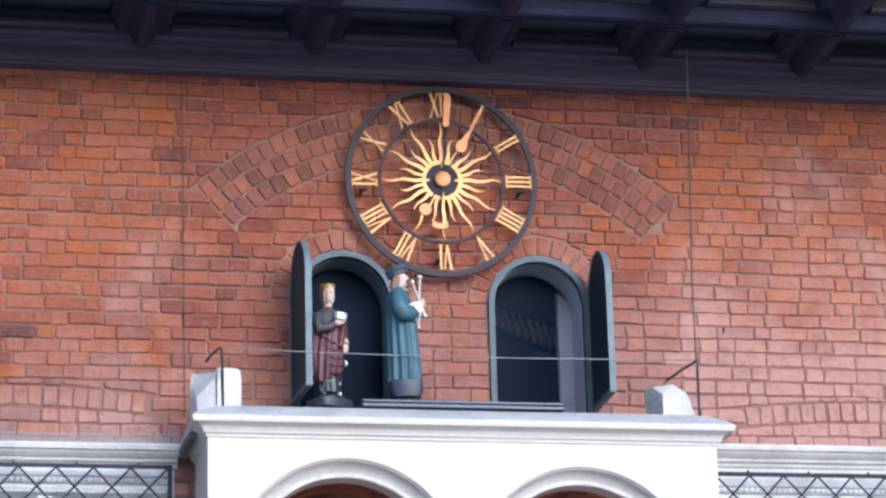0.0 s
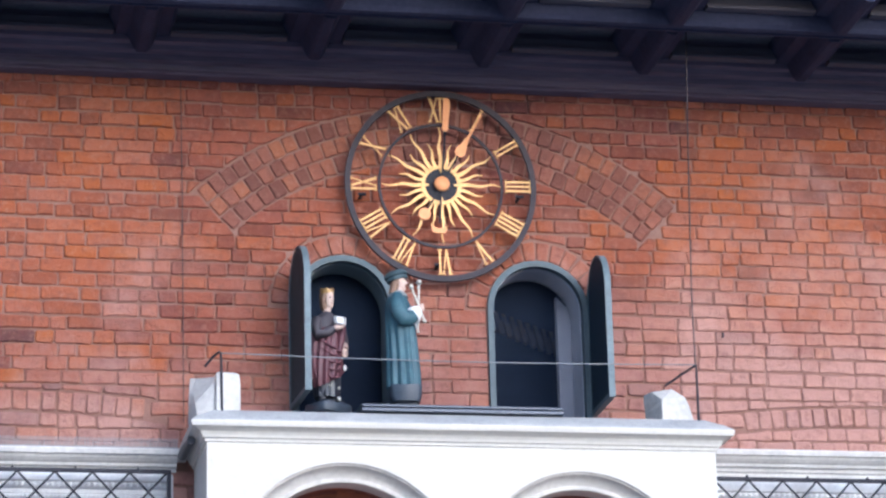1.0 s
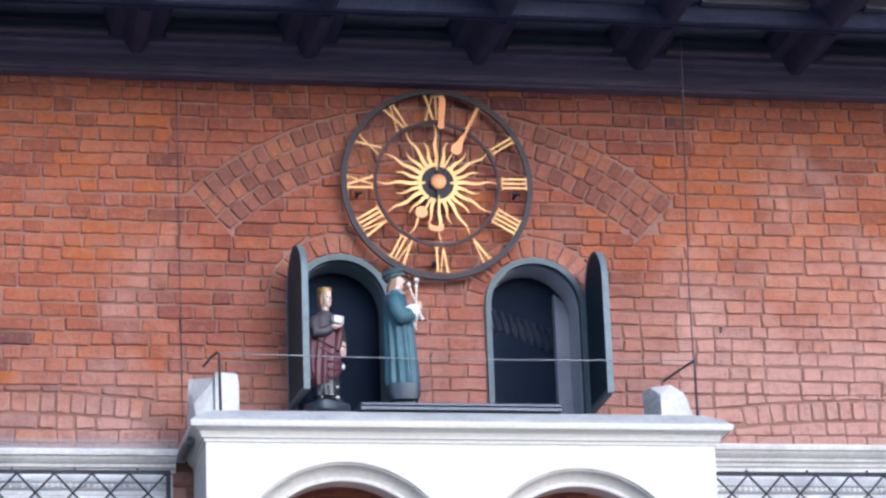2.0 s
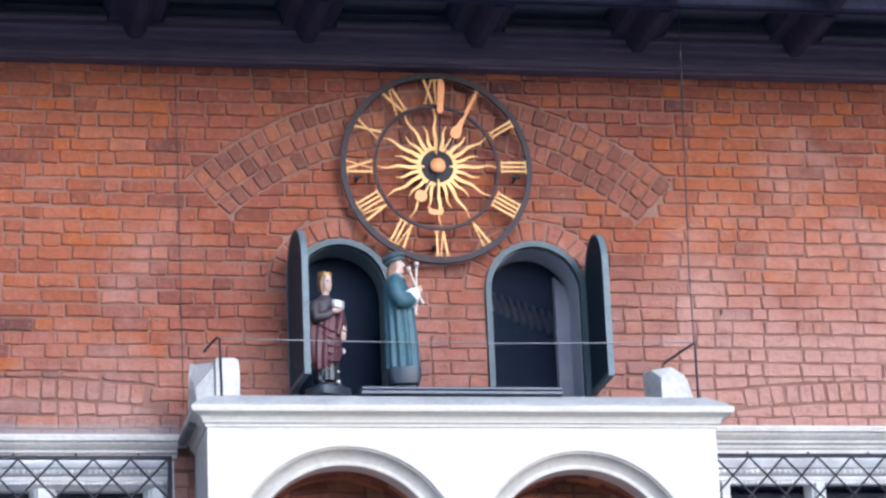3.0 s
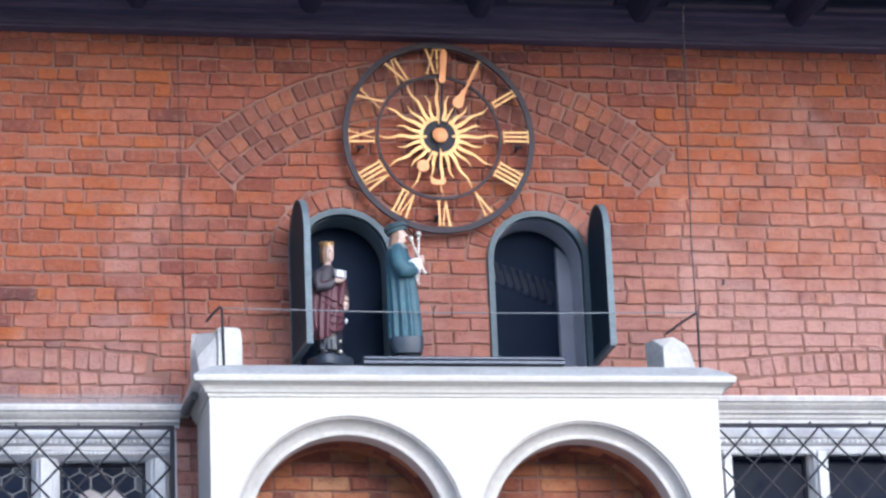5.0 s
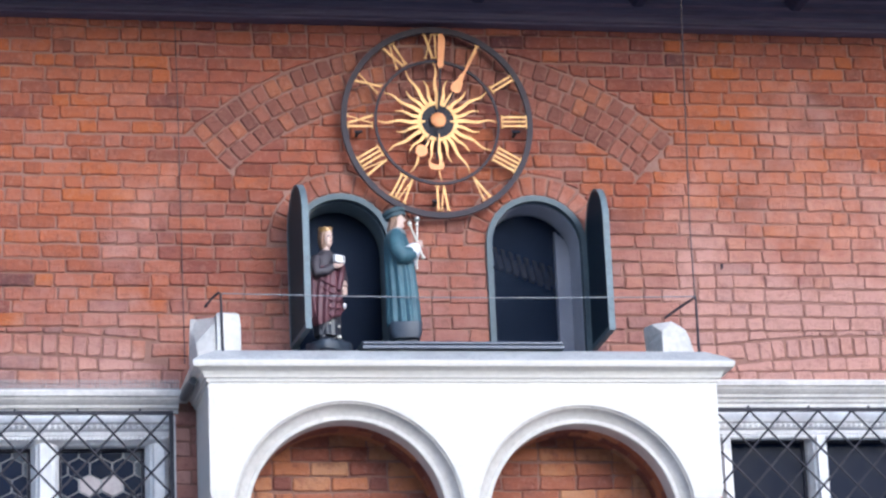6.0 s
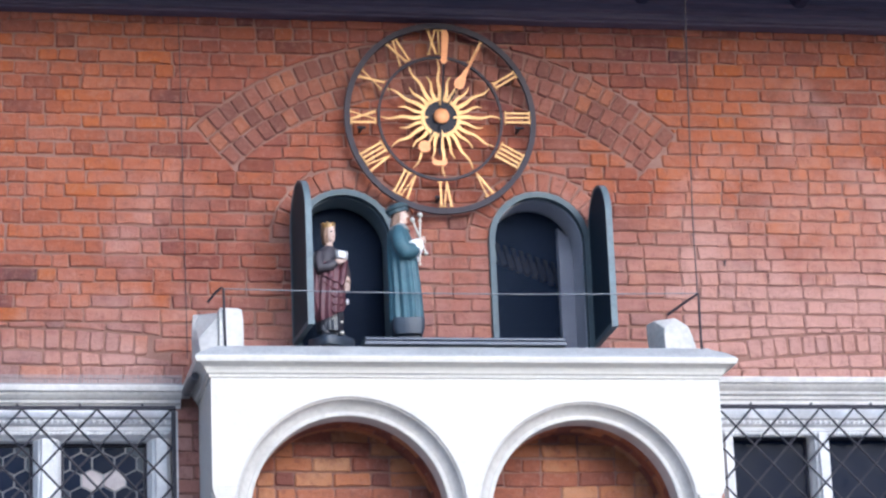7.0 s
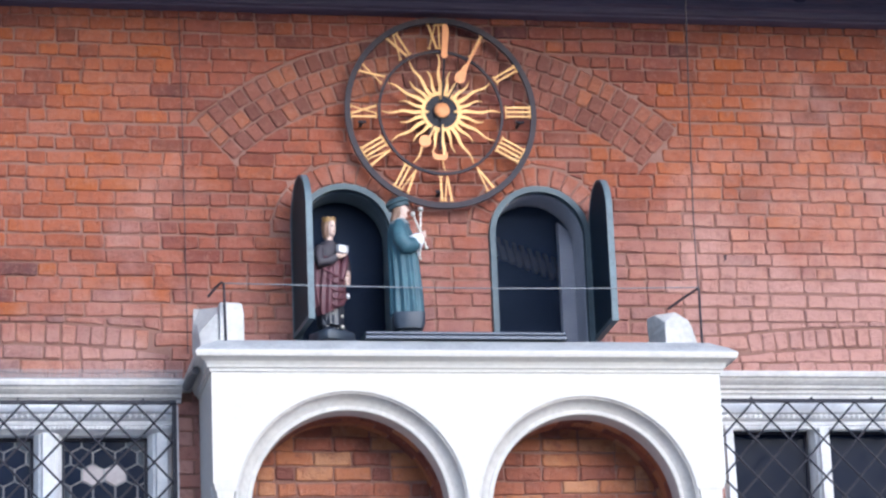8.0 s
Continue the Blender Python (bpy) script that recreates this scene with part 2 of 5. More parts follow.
def part(name, bm, mat, parent, label="", smooth=None):
    ob = new(name, link_mesh(name, bm, mat, smooth))
    ob.parent = parent
    if label:
        ob["label"] = label
    return ob


def thing(name, label, category, at=(0, 0, 0), group="", kind=""):
    ob = new(name)
    ob.empty_display_size = 0.1
    ob.location = at
    return tagged(ob, label, category, group, kind)


def solid(name, bm, mat, label="", category="", group="", kind="", smooth=None):
    return tagged(new(name, link_mesh(name, bm, mat, smooth)), label, category, group, kind)


def box(bm, x0, x1, y0, y1, z0, z1, bevel=0.0, mi=0):
    vs = [bm.verts.new((x, y, z)) for z in (z0, z1) for y in (y0, y1) for x in (x0, x1)]
    fs = [bm.faces.new([vs[i] for i in f]) for f in ((0, 1, 3, 2), (4, 6, 7, 5), (0, 4, 5, 1), (2, 3, 7, 6), (0, 2, 6, 4), (1, 5, 7, 3))]
    for f in fs:
        f.material_index = mi
    if bevel:
        es = {e for f in fs for e in f.edges}
        bmesh.ops.bevel(bm, geom=list(es), offset=bevel, segments=2, affect="EDGES", profile=0.6)
    return bm


def prism(bm, pts, lo, hi, axis="y", bevel=0.0, mi=0):
    """A closed outline (a, b) pushed along an axis: y outlines are (x, z), x outlines (y, z), z outlines (x, y)."""
    def at(a, b, c):
        return {"y": (a, c, b), "x": (c, a, b), "z": (a, b, c)}[axis]
    lower = [bm.verts.new(at(a, b, lo)) for a, b in pts]
    upper = [bm.verts.new(at(a, b, hi)) for a, b in pts]
    fs = [bm.faces.new(lower), bm.faces.new(upper[::-1])]
    k = len(pts)
    fs += [bm.faces.new((lower[i], lower[(i + 1) % k], upper[(i + 1) % k], upper[i])) for i in range(k)]
    for f in fs:
        f.material_index = mi
    if bevel:
        es = list({e for f in fs[:2] for e in f.edges})
        bmesh.ops.bevel(bm, geom=es, offset=bevel, segments=1, affect="EDGES")
    return bm


def band(bm, outer, inner, lo, hi, closed=False, mi=0):
    """A flat band in the x-z plane between two outlines of equal length, from y = lo to hi."""
    rows = [[bm.verts.new((a, y, b)) for a, b in line] for y in (lo, hi) for line in (outer, inner)]
    ol, il, ou, iu = rows
    k = len(outer)
    for i in range(k if closed else k - 1):
        j = (i + 1) % k
        for q in ((ol[i], ol[j], il[j], il[i]), (ou[i], iu[i], iu[j], ou[j]), (ol[i], ou[i], ou[j], ol[j]), (il[i], il[j], iu[j], iu[i])):
            bm.faces.new(q).material_index = mi
    if not closed:
        for i in (0, k - 1):
            bm.faces.new((ol[i], il[i], iu[i], ou[i])).material_index = mi
    return bm


def tube(bm, pts, r, sides=6, mi=0):
    """A round rod along points; r: one radius, or one for each point."""
    pts = [Vector(p) for p in pts]
    rs = r if isinstance(r, (list, tuple)) else [r] * len(pts)
    rings = []
    for i, p in enumerate(pts):
        d = (pts[min(i + 1, len(pts) - 1)] - pts[max(i - 1, 0)]).normalized()
        a = d.cross(Vector((0, 1, 0)) if abs(d.y) < 0.9 else Vector((1, 0, 0))).normalized()
        b = d.cross(a)
        rings.append([bm.verts.new(p + rs[i] * (math.cos(t) * a + math.sin(t) * b)) for t in [2 * math.pi * k / sides for k in range(sides)]])
    for u, v in zip(rings, rings[1:]):
        for k in range(sides):
            bm.faces.new((u[k], u[(k + 1) % sides], v[(k + 1) % sides], v[k])).material_index = mi
    bm.faces.new(rings[0][::-1]).material_index = mi
    bm.faces.new(rings[-1]).material_index = mi
    return bm


def loft(bm, rings, mi=0):
    """Closed rings of equal length, bottom to top, joined and capped."""
    rows = [[bm.verts.new(p) for p in ring] for ring in rings]
    k = len(rows[0])
    for u, v in zip(rows, rows[1:]):
        for i in range(k):
            bm.faces.new((u[i], u[(i + 1) % k], v[(i + 1) % k], v[i])).material_index = mi
    bm.faces.new(rows[0][::-1]).material_index = mi
    bm.faces.new(rows[-1]).material_index = mi
    return bm


def ball(bm, c, r, mi=0, seg=12):
    rx, ry, rz = r if isinstance(r, (list, tuple)) else (r, r, r)
    m = Matrix.Translation(c) @ Matrix.Diagonal((rx, ry, rz, 1))
    out = bmesh.ops.create_uvsphere(bm, u_segments=seg, v_segments=max(6, seg * 2 // 3), radius=1, matrix=m)
    for f in {f for v in out["verts"] for f in v.link_faces}:
        f.material_index = mi
    return bm


def arc(cx, cz, r, a0, a1, n, rz=None):
    return [(cx + r * math.cos(a0 + (a1 - a0) * i / n), cz + (rz or r) * math.sin(a0 + (a1 - a0) * i / n)) for i in range(n + 1)]


def profile_run(bm, prof, x0, x1, mitre=0.0):
    """A moulding of (y, z) outline along x; mitre shortens or lengthens the ends with the projection."""
    lower = [bm.verts.new((x0 + mitre * y, y, z)) for y, z in prof]
    upper = [bm.verts.new((x1 - mitre * y, y, z)) for y, z in prof]
    k = len(prof)
    bm.faces.new(lower)
    bm.faces.new(upper[::-1])
    for i in range(k):
        bm.faces.new((lower[i], lower[(i + 1) % k], upper[(i + 1) % k], upper[i]))
    return bm

# ---- plan of the facade (front of the mortar bed at y = 0) ----
LX0, LX1, RX0, RX1 = -1.114, -0.354, 0.340, 1.108      # the two clock-figure openings
SPRING, SILL = 7.274, 6.29
LC, RC, WR = (LX0 + LX1) / 2, (RX0 + RX1) / 2, 0.382
BIG_Z, BIG_R0, BIG_R1, BIG_A = 6.108, 2.305, 2.718, radians(42)
BX0, BX1, BY = -1.824, 1.780, -0.85                    # balcony box
ARCHES = ((-0.868, 5.097, 0.686, 0.806), (0.793, 5.083, 0.672, 0.787))  # its arches: centre, inner and outer radius
SPANDREL = 5.272
NICHE = -0.24                                          # brick back of the arches
WALL_TOP, STRING = 8.978, 6.17
LOW_R0, LOW_R1 = 9.0, 9.15
LOW_ARCHES = ((-3.12, -2.565), (3.22, -2.565))             # relieving arches over the mullioned windows
LOW_A = radians(6.0)


# ---- ground, and an unseen wall added across the courtyard ----
bm = bmesh.new()
box(bm, -60, 60, -60, 60, -0.3, 0.0)
solid("ground", bm, PAVING, "grey stone paving of the courtyard", "ground", kind="structure")
# out of view: added to bounce light and darken the window reflections
bm = bmesh.new()
box(bm, -16, 16, -31, -30, 0.0, 9.0)
solid("wall_south", bm, PLASTER, "unseen pale wall added across the courtyard to bounce light", "wall", kind="structure")

# ---- wall ----
bm = bmesh.new()
T, TU = 0.62, 0.30
box(bm, -8, LX0, 0, TU, SILL, 10.2)
box(bm, LX1, RX0, 0, TU, SILL, 10.2)
box(bm, RX1, 8, 0, TU, SILL, 10.2)
for x0, x1, c in ((LX0, LX1, LC), (RX0, RX1, RC)):
    prism(bm, [(x0, SPRING), *arc(c, SPRING, WR, math.pi, 0, 20)[1:-1], (x1, SPRING), (x1, 10.2), (x0, 10.2)], 0, TU)
box(bm, -2.0, 2.02, 0, T, 0, SILL)
for x0, x1 in ((-8, -2.0), (2.02, 8)):
    box(bm, x0, x1, 0, T, 6.0, SILL)
    box(bm, x0, x1, 0, T, 0, 4.3)
box(bm, -8, -4.3, 0, T, 4.3, 6.0)
box(bm, 4.4, 8, 0, T, 4.3, 6.0)
wall = solid("wall_north", bm, MORTAR, "old red brick wall with recessed grey mortar joints", "wall", kind="structure")

# chambers behind the openings; near-black walls stand in for their unlit depth
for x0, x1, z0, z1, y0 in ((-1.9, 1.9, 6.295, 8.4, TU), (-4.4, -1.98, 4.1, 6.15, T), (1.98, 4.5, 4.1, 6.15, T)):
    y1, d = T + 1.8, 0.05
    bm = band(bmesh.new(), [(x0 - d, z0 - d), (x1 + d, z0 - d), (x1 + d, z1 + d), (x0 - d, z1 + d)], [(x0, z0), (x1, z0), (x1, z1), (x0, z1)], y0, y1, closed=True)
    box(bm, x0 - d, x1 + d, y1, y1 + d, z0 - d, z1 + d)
    solid("wall_inner_chamber", bm, BLACK, "plain walls of the room behind, coloured near-black as unlit", "wall", kind="structure")

# ---- eaves ----
bm = bmesh.new()
profile_run(bm, [(0, 8.976), (-0.10, 8.976), (-0.12, 8.982), (-0.12, 8.995), (-0.15, 9.003), (-0.155, 9.045), (-0.20, 9.055), (-0.205, 9.10),
                 (-0.26, 9.112), (-0.27, 9.15), (-0.31, 9.165), (-0.31, 9.36), (0, 9.36)], -8, 8)
solid("trim_eaves_frieze", bm, WOOD_DARK, "dark stained wooden moulding under the eaves", "frieze", kind="structure")
soffit = thing("ceiling_eaves_soffit", "dark boarded soffit under the roof eaves", "soffit", (0, -0.30, 9.36), kind="structure")
bm = bmesh.new()
box(bm, -8, 8, -0.231, 0, 0, 0.03, 0.004)
board_mesh = link_mesh("board", bm, BOARD)
for k in range(7):
    ob = new("board", board_mesh)
    ob.parent = soffit
    ob.location = (0, -k * 0.235, 0)
bm = bmesh.new()
prism(bm, [(0.7, 10.3), (-2.02, 9.394), (-2.02, 9.44), (0.7, 10.36)], -8, 8, axis="x")
box(bm, -8, 8, -2.00, -1.95, 9.30, 9.393)
solid("roof", bm, ROOF_TILE, "clay tiled roof edge over the eaves", "roof", kind="structure")
def eaves_beam(y0, y1):
    """A timber with a blunt pointed underside and a coved shoulder on each side."""
    half = [(0.030, 9.066), (0.052, 9.085), (0.080, 9.135), (0.105, 9.195), (0.19, 9.205), (0.205, 9.235), (0.235, 9.29), (0.245, 9.36)]
    bm = prism(bmesh.new(), half + [(-x, z) for x, z in half[::-1]], y1, y0)
    return link_mesh("beam", bm, BEAM_WOOD)


runs = ((-0.312, -1.138), (-1.292, -1.94))
BEAMS = (-4.77, -3.51, -2.242, -0.968, 0.306, 1.539, 2.777, 4.02, 5.27)
for y0, y1 in runs:
    beam_mesh = eaves_beam(y0, y1)
    for x in BEAMS:
        ob = tagged(new("eaves_beam", beam_mesh), "dark stained timber beam with a pointed underside", "beam", "eaves beams")
        ob.location = (x, 0, 0)
y0, y1 = -1.14, -1.29
bm = bmesh.new()
profile_run(bm, [(y0, 9.36), (y0, 9.10), (y0 - 0.02, 9.08), (y0 - 0.05, 9.076), (y0 - 0.055, 9.09), (y1 + 0.05, 9.09), (y1 + 0.045, 9.076), (y1 + 0.015, 9.085), (y1, 9.12), (y1, 9.36)], -8, 8)
solid("trim_eaves_purlin", bm, BEAM_WOOD, "dark stained timber purlin crossing the eaves beams", "beam", kind="structure")
# pale fillets that close each coffer, one at the frieze and one at each purlin
for x0, x1 in zip(BEAMS, BEAMS[1:]):
    for y in (-0.311, -1.291):
        bm = box(bmesh.new(), x0 + 0.21, x1 - 0.21, y - 0.085, y, 9.196, 9.226, 0.004)
        box(bm, x0 + 0.21, x1 - 0.21, y - 0.05, y, 9.228, 9.30, 0.004)
        solid("coffer_fillet", bm, FILLET, "worn grey wooden fillet along the soffit coffer", "moulding", "soffit fillets")
# faded painted ornaments between the beams
bm = bmesh.new()
for k in range(2):
    band(bm, arc(0, 0, 0.30 - 0.13 * k, 0, 2 * math.pi, 28, 0.15 - 0.07 * k)[:-1], arc(0, 0, 0.25 - 0.13 * k, 0, 2 * math.pi, 28, 0.115 - 0.065 * k)[:-1], -0.002, 0.002, closed=True)
for k in range(8):
    a = k * math.pi / 4
    prism(bm, [(0.16 * math.cos(a), 0.08 * math.sin(a)), (0.235 * math.cos(a + 0.2), 0.115 * math.sin(a + 0.2)), (0.25 * math.cos(a), 0.12 * math.sin(a)),
               (0.235 * math.cos(a - 0.2), 0.115 * math.sin(a - 0.2))], -0.002, 0.002)
bmesh.ops.rotate(bm, verts=bm.verts[:], cent=(0, 0, 0), matrix=Matrix.Rotation(math.pi / 2, 3, "X"))
orn = link_mesh("ornament", bm, GILT_FADED)
for x in (-2.876, -1.605, -0.331, 0.922, 2.158, 3.40):
    for y in (-0.72, -1.62):
        ob = tagged(new("soffit_ornament", orn), "faded gilt rosette painted on a soffit panel", "ornament", "soffit ornaments")
        ob.location = (x, y, 9.357)

# ---- balcony ----
balcony = thing("balcony", "white limestone balcony on two round arches", "balcony", (0, 0, 0), kind="structure")
bm = bmesh.new()
curves, ends = [], []
for c, zc, ri, ro in ARCHES:
    a0 = math.asin((SPANDREL - zc) / ro)
    curves.append(arc(c, zc, ro, math.pi - a0, a0, 40))
    ends.append((curves[-1][0][0], curves[-1][-1][0]))
prism(bm, [(BX0, 6.03), (BX0, SPANDREL), *curves[0], *curves[1], (BX1, SPANDREL), (BX1, 6.03)], BY, BY + 0.12)
part("front_wall", bm, STONE, balcony)
for c, zc, ri, ro in ARCHES:
    bm = bmesh.new()
    prof = [(ro + 0.004, BY + 0.11), (ro + 0.004, BY + 0.003), (ro - 0.006, BY + 0.004), (ro - 0.008, BY + 0.018), (ro - 0.018, BY + 0.020), (ro - 0.024, BY + 0.045), (ro - 0.042, BY + 0.074),
            (ro - 0.066, BY + 0.094), (ri + 0.034, BY + 0.102), (ri + 0.032, BY + 0.092), (ri + 0.006, BY + 0.092), (ri, BY + 0.099), (ri, BY + 0.27), (ro, BY + 0.27)]
    rows = []
    n = 56
    path = [(1, 0, -0.9)] + [(math.cos(math.pi * i / n), math.sin(math.pi * i / n), 0) for i in range(n + 1)] + [(-1, 0, -0.9)]
    for cx, cz, dz in path:
        rows.append([bm.verts.new((c + cx * r, y, zc + cz * r + dz)) for r, y in prof])
    for u, v in zip(rows, rows[1:]):
        for i in range(len(prof) - 1):
            bm.faces.new((u[i], u[i + 1], v[i + 1], v[i]))
    for r in (rows[0], rows[-1]):
        bm.faces.new(r)
    part("arch_moulding", bm, STONE_ARCH_SHADED, balcony, "hollow limestone moulding round the arch, greyed for its shade", smooth=35)
# corbelled capitals and slim shafts below the spandrels
for x0, x1 in ((BX0, ends[0][0]), (ends[0][1], ends[1][0]), (ends[1][1], BX1)):
    bm = bmesh.new()
    c, w = (x0 + x1) / 2, (x1 - x0) / 2
    k = SPANDREL - 0.002
    sides = [(w, k), (w * 0.985, k - 0.012), (w * 0.90, k - 0.030), (w * 0.86, k - 0.050), (w * 0.84, k - 0.056), (w * 0.72, k - 0.072), (w * 0.68, k - 0.095), (w * 0.66, k - 0.14)]
    loft(bm, [[(c - a, BY - max(0, a - w) * 0.6 + max(0, w - a) * 0.35, z), (c + a, BY - max(0, a - w) * 0.6 + max(0, w - a) * 0.35, z), (c + a, BY + 0.15, z), (c - a, BY + 0.15, z)] for a, z in sides])
    part("capital", bm, STONE, balcony)
    bm = bmesh.new()
    tube(bm, [(c, BY + 0.11, 0.25), (c, BY + 0.11, k - 0.13)], w * 0.62, 20)
    for d in (-0.82, 0.82):
        tube(bm, [(c + d * w, BY + 0.15, 0.25), (c + d * w, BY + 0.15, k - 0.03)], w * 0.17, 10)
    part("shaft", bm, STONE, balcony, smooth=40)
    bm = bmesh.new()
    box(bm, c - w * 1.02, c + w * 1.02, BY + 0.01, BY + 0.24, 0, 0.25, 0.015)
    part("plinth", bm, STONE_GREY, balcony)
for x0, x1 in ((BX0, BX0 + 0.16), (BX1 - 0.16, BX1)):
    bm = bmesh.new()
    box(bm, x0, x1, BY + 0.12, 0, 5.0, 6.03)
    part("side_wall", bm, STONE, balcony)
bm = bmesh.new()
box(bm, BX0 + 0.16, BX1 - 0.16, NICHE + 0.002, 0, 0.0, 6.12)
part("back_wall", bm, MORTAR, balcony)
bm = bmesh.new()
prof = [(-0.2, 6.03), (0.0, 6.03), (0.012, 6.032), (0.016, 6.052), (0.03, 6.058), (0.036, 6.075), (0.050, 6.098), (0.078, 6.114), (0.106, 6.120), (0.110, 6.126), (0.117, 6.150),
        (0.113, 6.162)]
rows = []
for d, z in prof:
    rows.append([bm.verts.new(p) for p in ((BX0 - d, -0.005, z), (BX0 - d, BY - d, z), (BX1 + d, BY - d, z), (BX1 + d, -0.005, z))])
for u, v in zip(rows, rows[1:]):
    for i in range(3):
        bm.faces.new((u[i], u[i + 1], v[i + 1], v[i]))
bm.faces.new((rows[-1][0], rows[-1][1], rows[-1][2], rows[-1][3]))
bm.faces.new([r[0] for r in rows])
bm.faces.new([r[3] for r in rows])
part("cornice", bm, STONE, balcony, "weathered moulded limestone cornice")
bm = bmesh.new()
loft(bm, [[(BX0 - d, -0.006, z), (BX0 - d, BY - d, z), (BX1 + d, BY - d, z), (BX1 + d, -0.006, z)] for d, z in ((0.107, 6.150), (0.107, 6.168), (0.06, 6.206), (0.0, 6.238), (-0.05, 6.268))])
part("coping", bm, LEAD_GREY, balcony, "dirty grey sloping coping above the cornice")

# dark roll added to stand for the shaded return of the cornice
bm = bmesh.new()
tube(bm, [(BX0 - 0.085, -0.66, 6.085), (BX0 - 0.095, -0.45, 6.09), (BX0 - 0.10, -0.17, 6.085)], [0.028, 0.036, 0.034], 10)
part("lead_roll", bm, LEAD, balcony, "dark roll added for the shaded end of the cornice", smooth=40)

# broken stone stumps on the balcony corners
bm = bmesh.new()
loft(bm, [[(-1.755, -0.80, 6.22), (-1.585, -0.80, 6.22), (-1.585, -0.52, 6.22), (-1.755, -0.52, 6.22)],
          [(-1.752, -0.795, 6.44), (-1.584, -0.795, 6.45), (-1.586, -0.52, 6.45), (-1.752, -0.52, 6.44)],
          [(-1.750, -0.775, 6.535), (-1.592, -0.78, 6.53), (-1.594, -0.52, 6.56), (-1.750, -0.52, 6.56)],
          [(-1.735, -0.74, 6.555), (-1.615, -0.75, 6.55), (-1.615, -0.54, 6.57), (-1.735, -0.54, 6.57)]])
loft(bm, [[(-1.920, -0.56, 6.22), (-1.875, -0.73, 6.22), (-1.757, -0.775, 6.22), (-1.757, -0.525, 6.22), (-1.920, -0.525, 6.22)],
          [(-1.918, -0.56, 6.36), (-1.890, -0.70, 6.34), (-1.757, -0.765, 6.40), (-1.757, -0.525, 6.40), (-1.918, -0.525, 6.38)],
          [(-1.915, -0.545, 6.44), (-1.885, -0.60, 6.43), (-1.757, -0.745, 6.49), (-1.757, -0.525, 6.49), (-1.915, -0.525, 6.45)],
          [(-1.908, -0.535, 6.555), (-1.86, -0.56, 6.552), (-1.757, -0.70, 6.530), (-1.757, -0.525, 6.55), (-1.908, -0.526, 6.56)]])
bmesh.ops.bevel(bm, geom=bm.edges[:], offset=0.005, segments=1, affect="EDGES")
solid("stone_stump", bm, STONE_GREY, "pale broken limestone stump on the balcony corner", "stone block", "balcony stumps")
bm = bmesh.new()
loft(bm, [[(1.420, -0.80, 6.22), (1.662, -0.80, 6.22), (1.66, -0.52, 6.22), (1.375, -0.52, 6.22)],
          [(1.422, -0.79, 6.37), (1.625, -0.79, 6.37), (1.62, -0.52, 6.37), (1.370, -0.52, 6.37)],
          [(1.432, -0.765, 6.425), (1.600, -0.775, 6.44), (1.60, -0.52, 6.45), (1.362, -0.52, 6.44)],
          [(1.395, -0.62, 6.515), (1.530, -0.69, 6.520), (1.555, -0.52, 6.525), (1.362, -0.52, 6.51)]])
loft(bm, [[(1.60, -0.74, 6.30), (1.650, -0.70, 6.22), (1.648, -0.53, 6.22), (1.60, -0.53, 6.30)],
          [(1.575, -0.68, 6.49), (1.606, -0.66, 6.455), (1.606, -0.55, 6.455), (1.575, -0.55, 6.49)]])
bmesh.ops.bevel(bm, geom=bm.edges[:], offset=0.004, segments=1, affect="EDGES")
solid("stone_stump", bm, STONE_GREY, "pale broken limestone stump with a chipped slanting top", "stone block", "balcony stumps")

# rail: two bent rods and a wire between them
rail = thing("wire_rail", "thin dark wire strung between two bent iron rods", "railing", (-0.008, -0.805, 6.259))
RZ = -6.26
for pts in (((-1.705, 0, 6.24 + RZ), (-1.711, 0, 6.60 + RZ), (-1.714, 0.0, 6.672 + RZ), (-1.725, 0.01, 6.685 + RZ), (-1.765, 0.05, 6.655 + RZ), (-1.815, 0.09, 6.60 + RZ)),
            ((1.690, 0, 6.22 + RZ), (1.693, 0, 6.60 + RZ), (1.694, 0.0, 6.672 + RZ), (1.60, 0.09, 6.62 + RZ), (1.50, 0.16, 6.555 + RZ))):
    bm = bmesh.new()
    tube(bm, pts, 0.009, 8)
    part("rod", bm, IRON, rail)
bm = bmesh.new()
tube(bm, [(-1.714 + 3.408 * i / 16, 0, 6.674 + RZ - 0.02 * math.sin(math.pi * i / 16)) for i in range(17)], 0.0045, 6)
part("wire", bm, WIRE, rail)

# platform and track that the figures ride on
track = thing("figure_track", "dark painted steel track along the balcony edge", "track", (0, 0, 6.270))
bm = bmesh.new()
prism(bm, [(-0.742, -0.80), (0.693, -0.80), (0.693, -0.45), (1.0, -0.10), (1.0, 1.1), (-1.03, 1.1), (-1.03, -0.45), (-0.742, -0.50)], 0.008, 0.062, axis="z")
part("platform", bm, PAINT_DARK, track)
bm = bmesh.new()
box(bm, -0.745, 0.696, -0.838, -0.80, 0.004, 0.032, 0.006)
part("channel", bm, STEEL, track)
bm = bmesh.new()
box(bm, -0.74, 0.691, -0.832, -0.80, 0.038, 0.060, 0.006)
part("rail", bm, STEEL, track)


# ---- arched openings with painted frames, lining, net and open leaves ----
def arch_line(c, r, bottom, n=24):
    return [(c - r, bottom), *arc(c, SPRING, r, math.pi, 0, n), (c + r, bottom)]


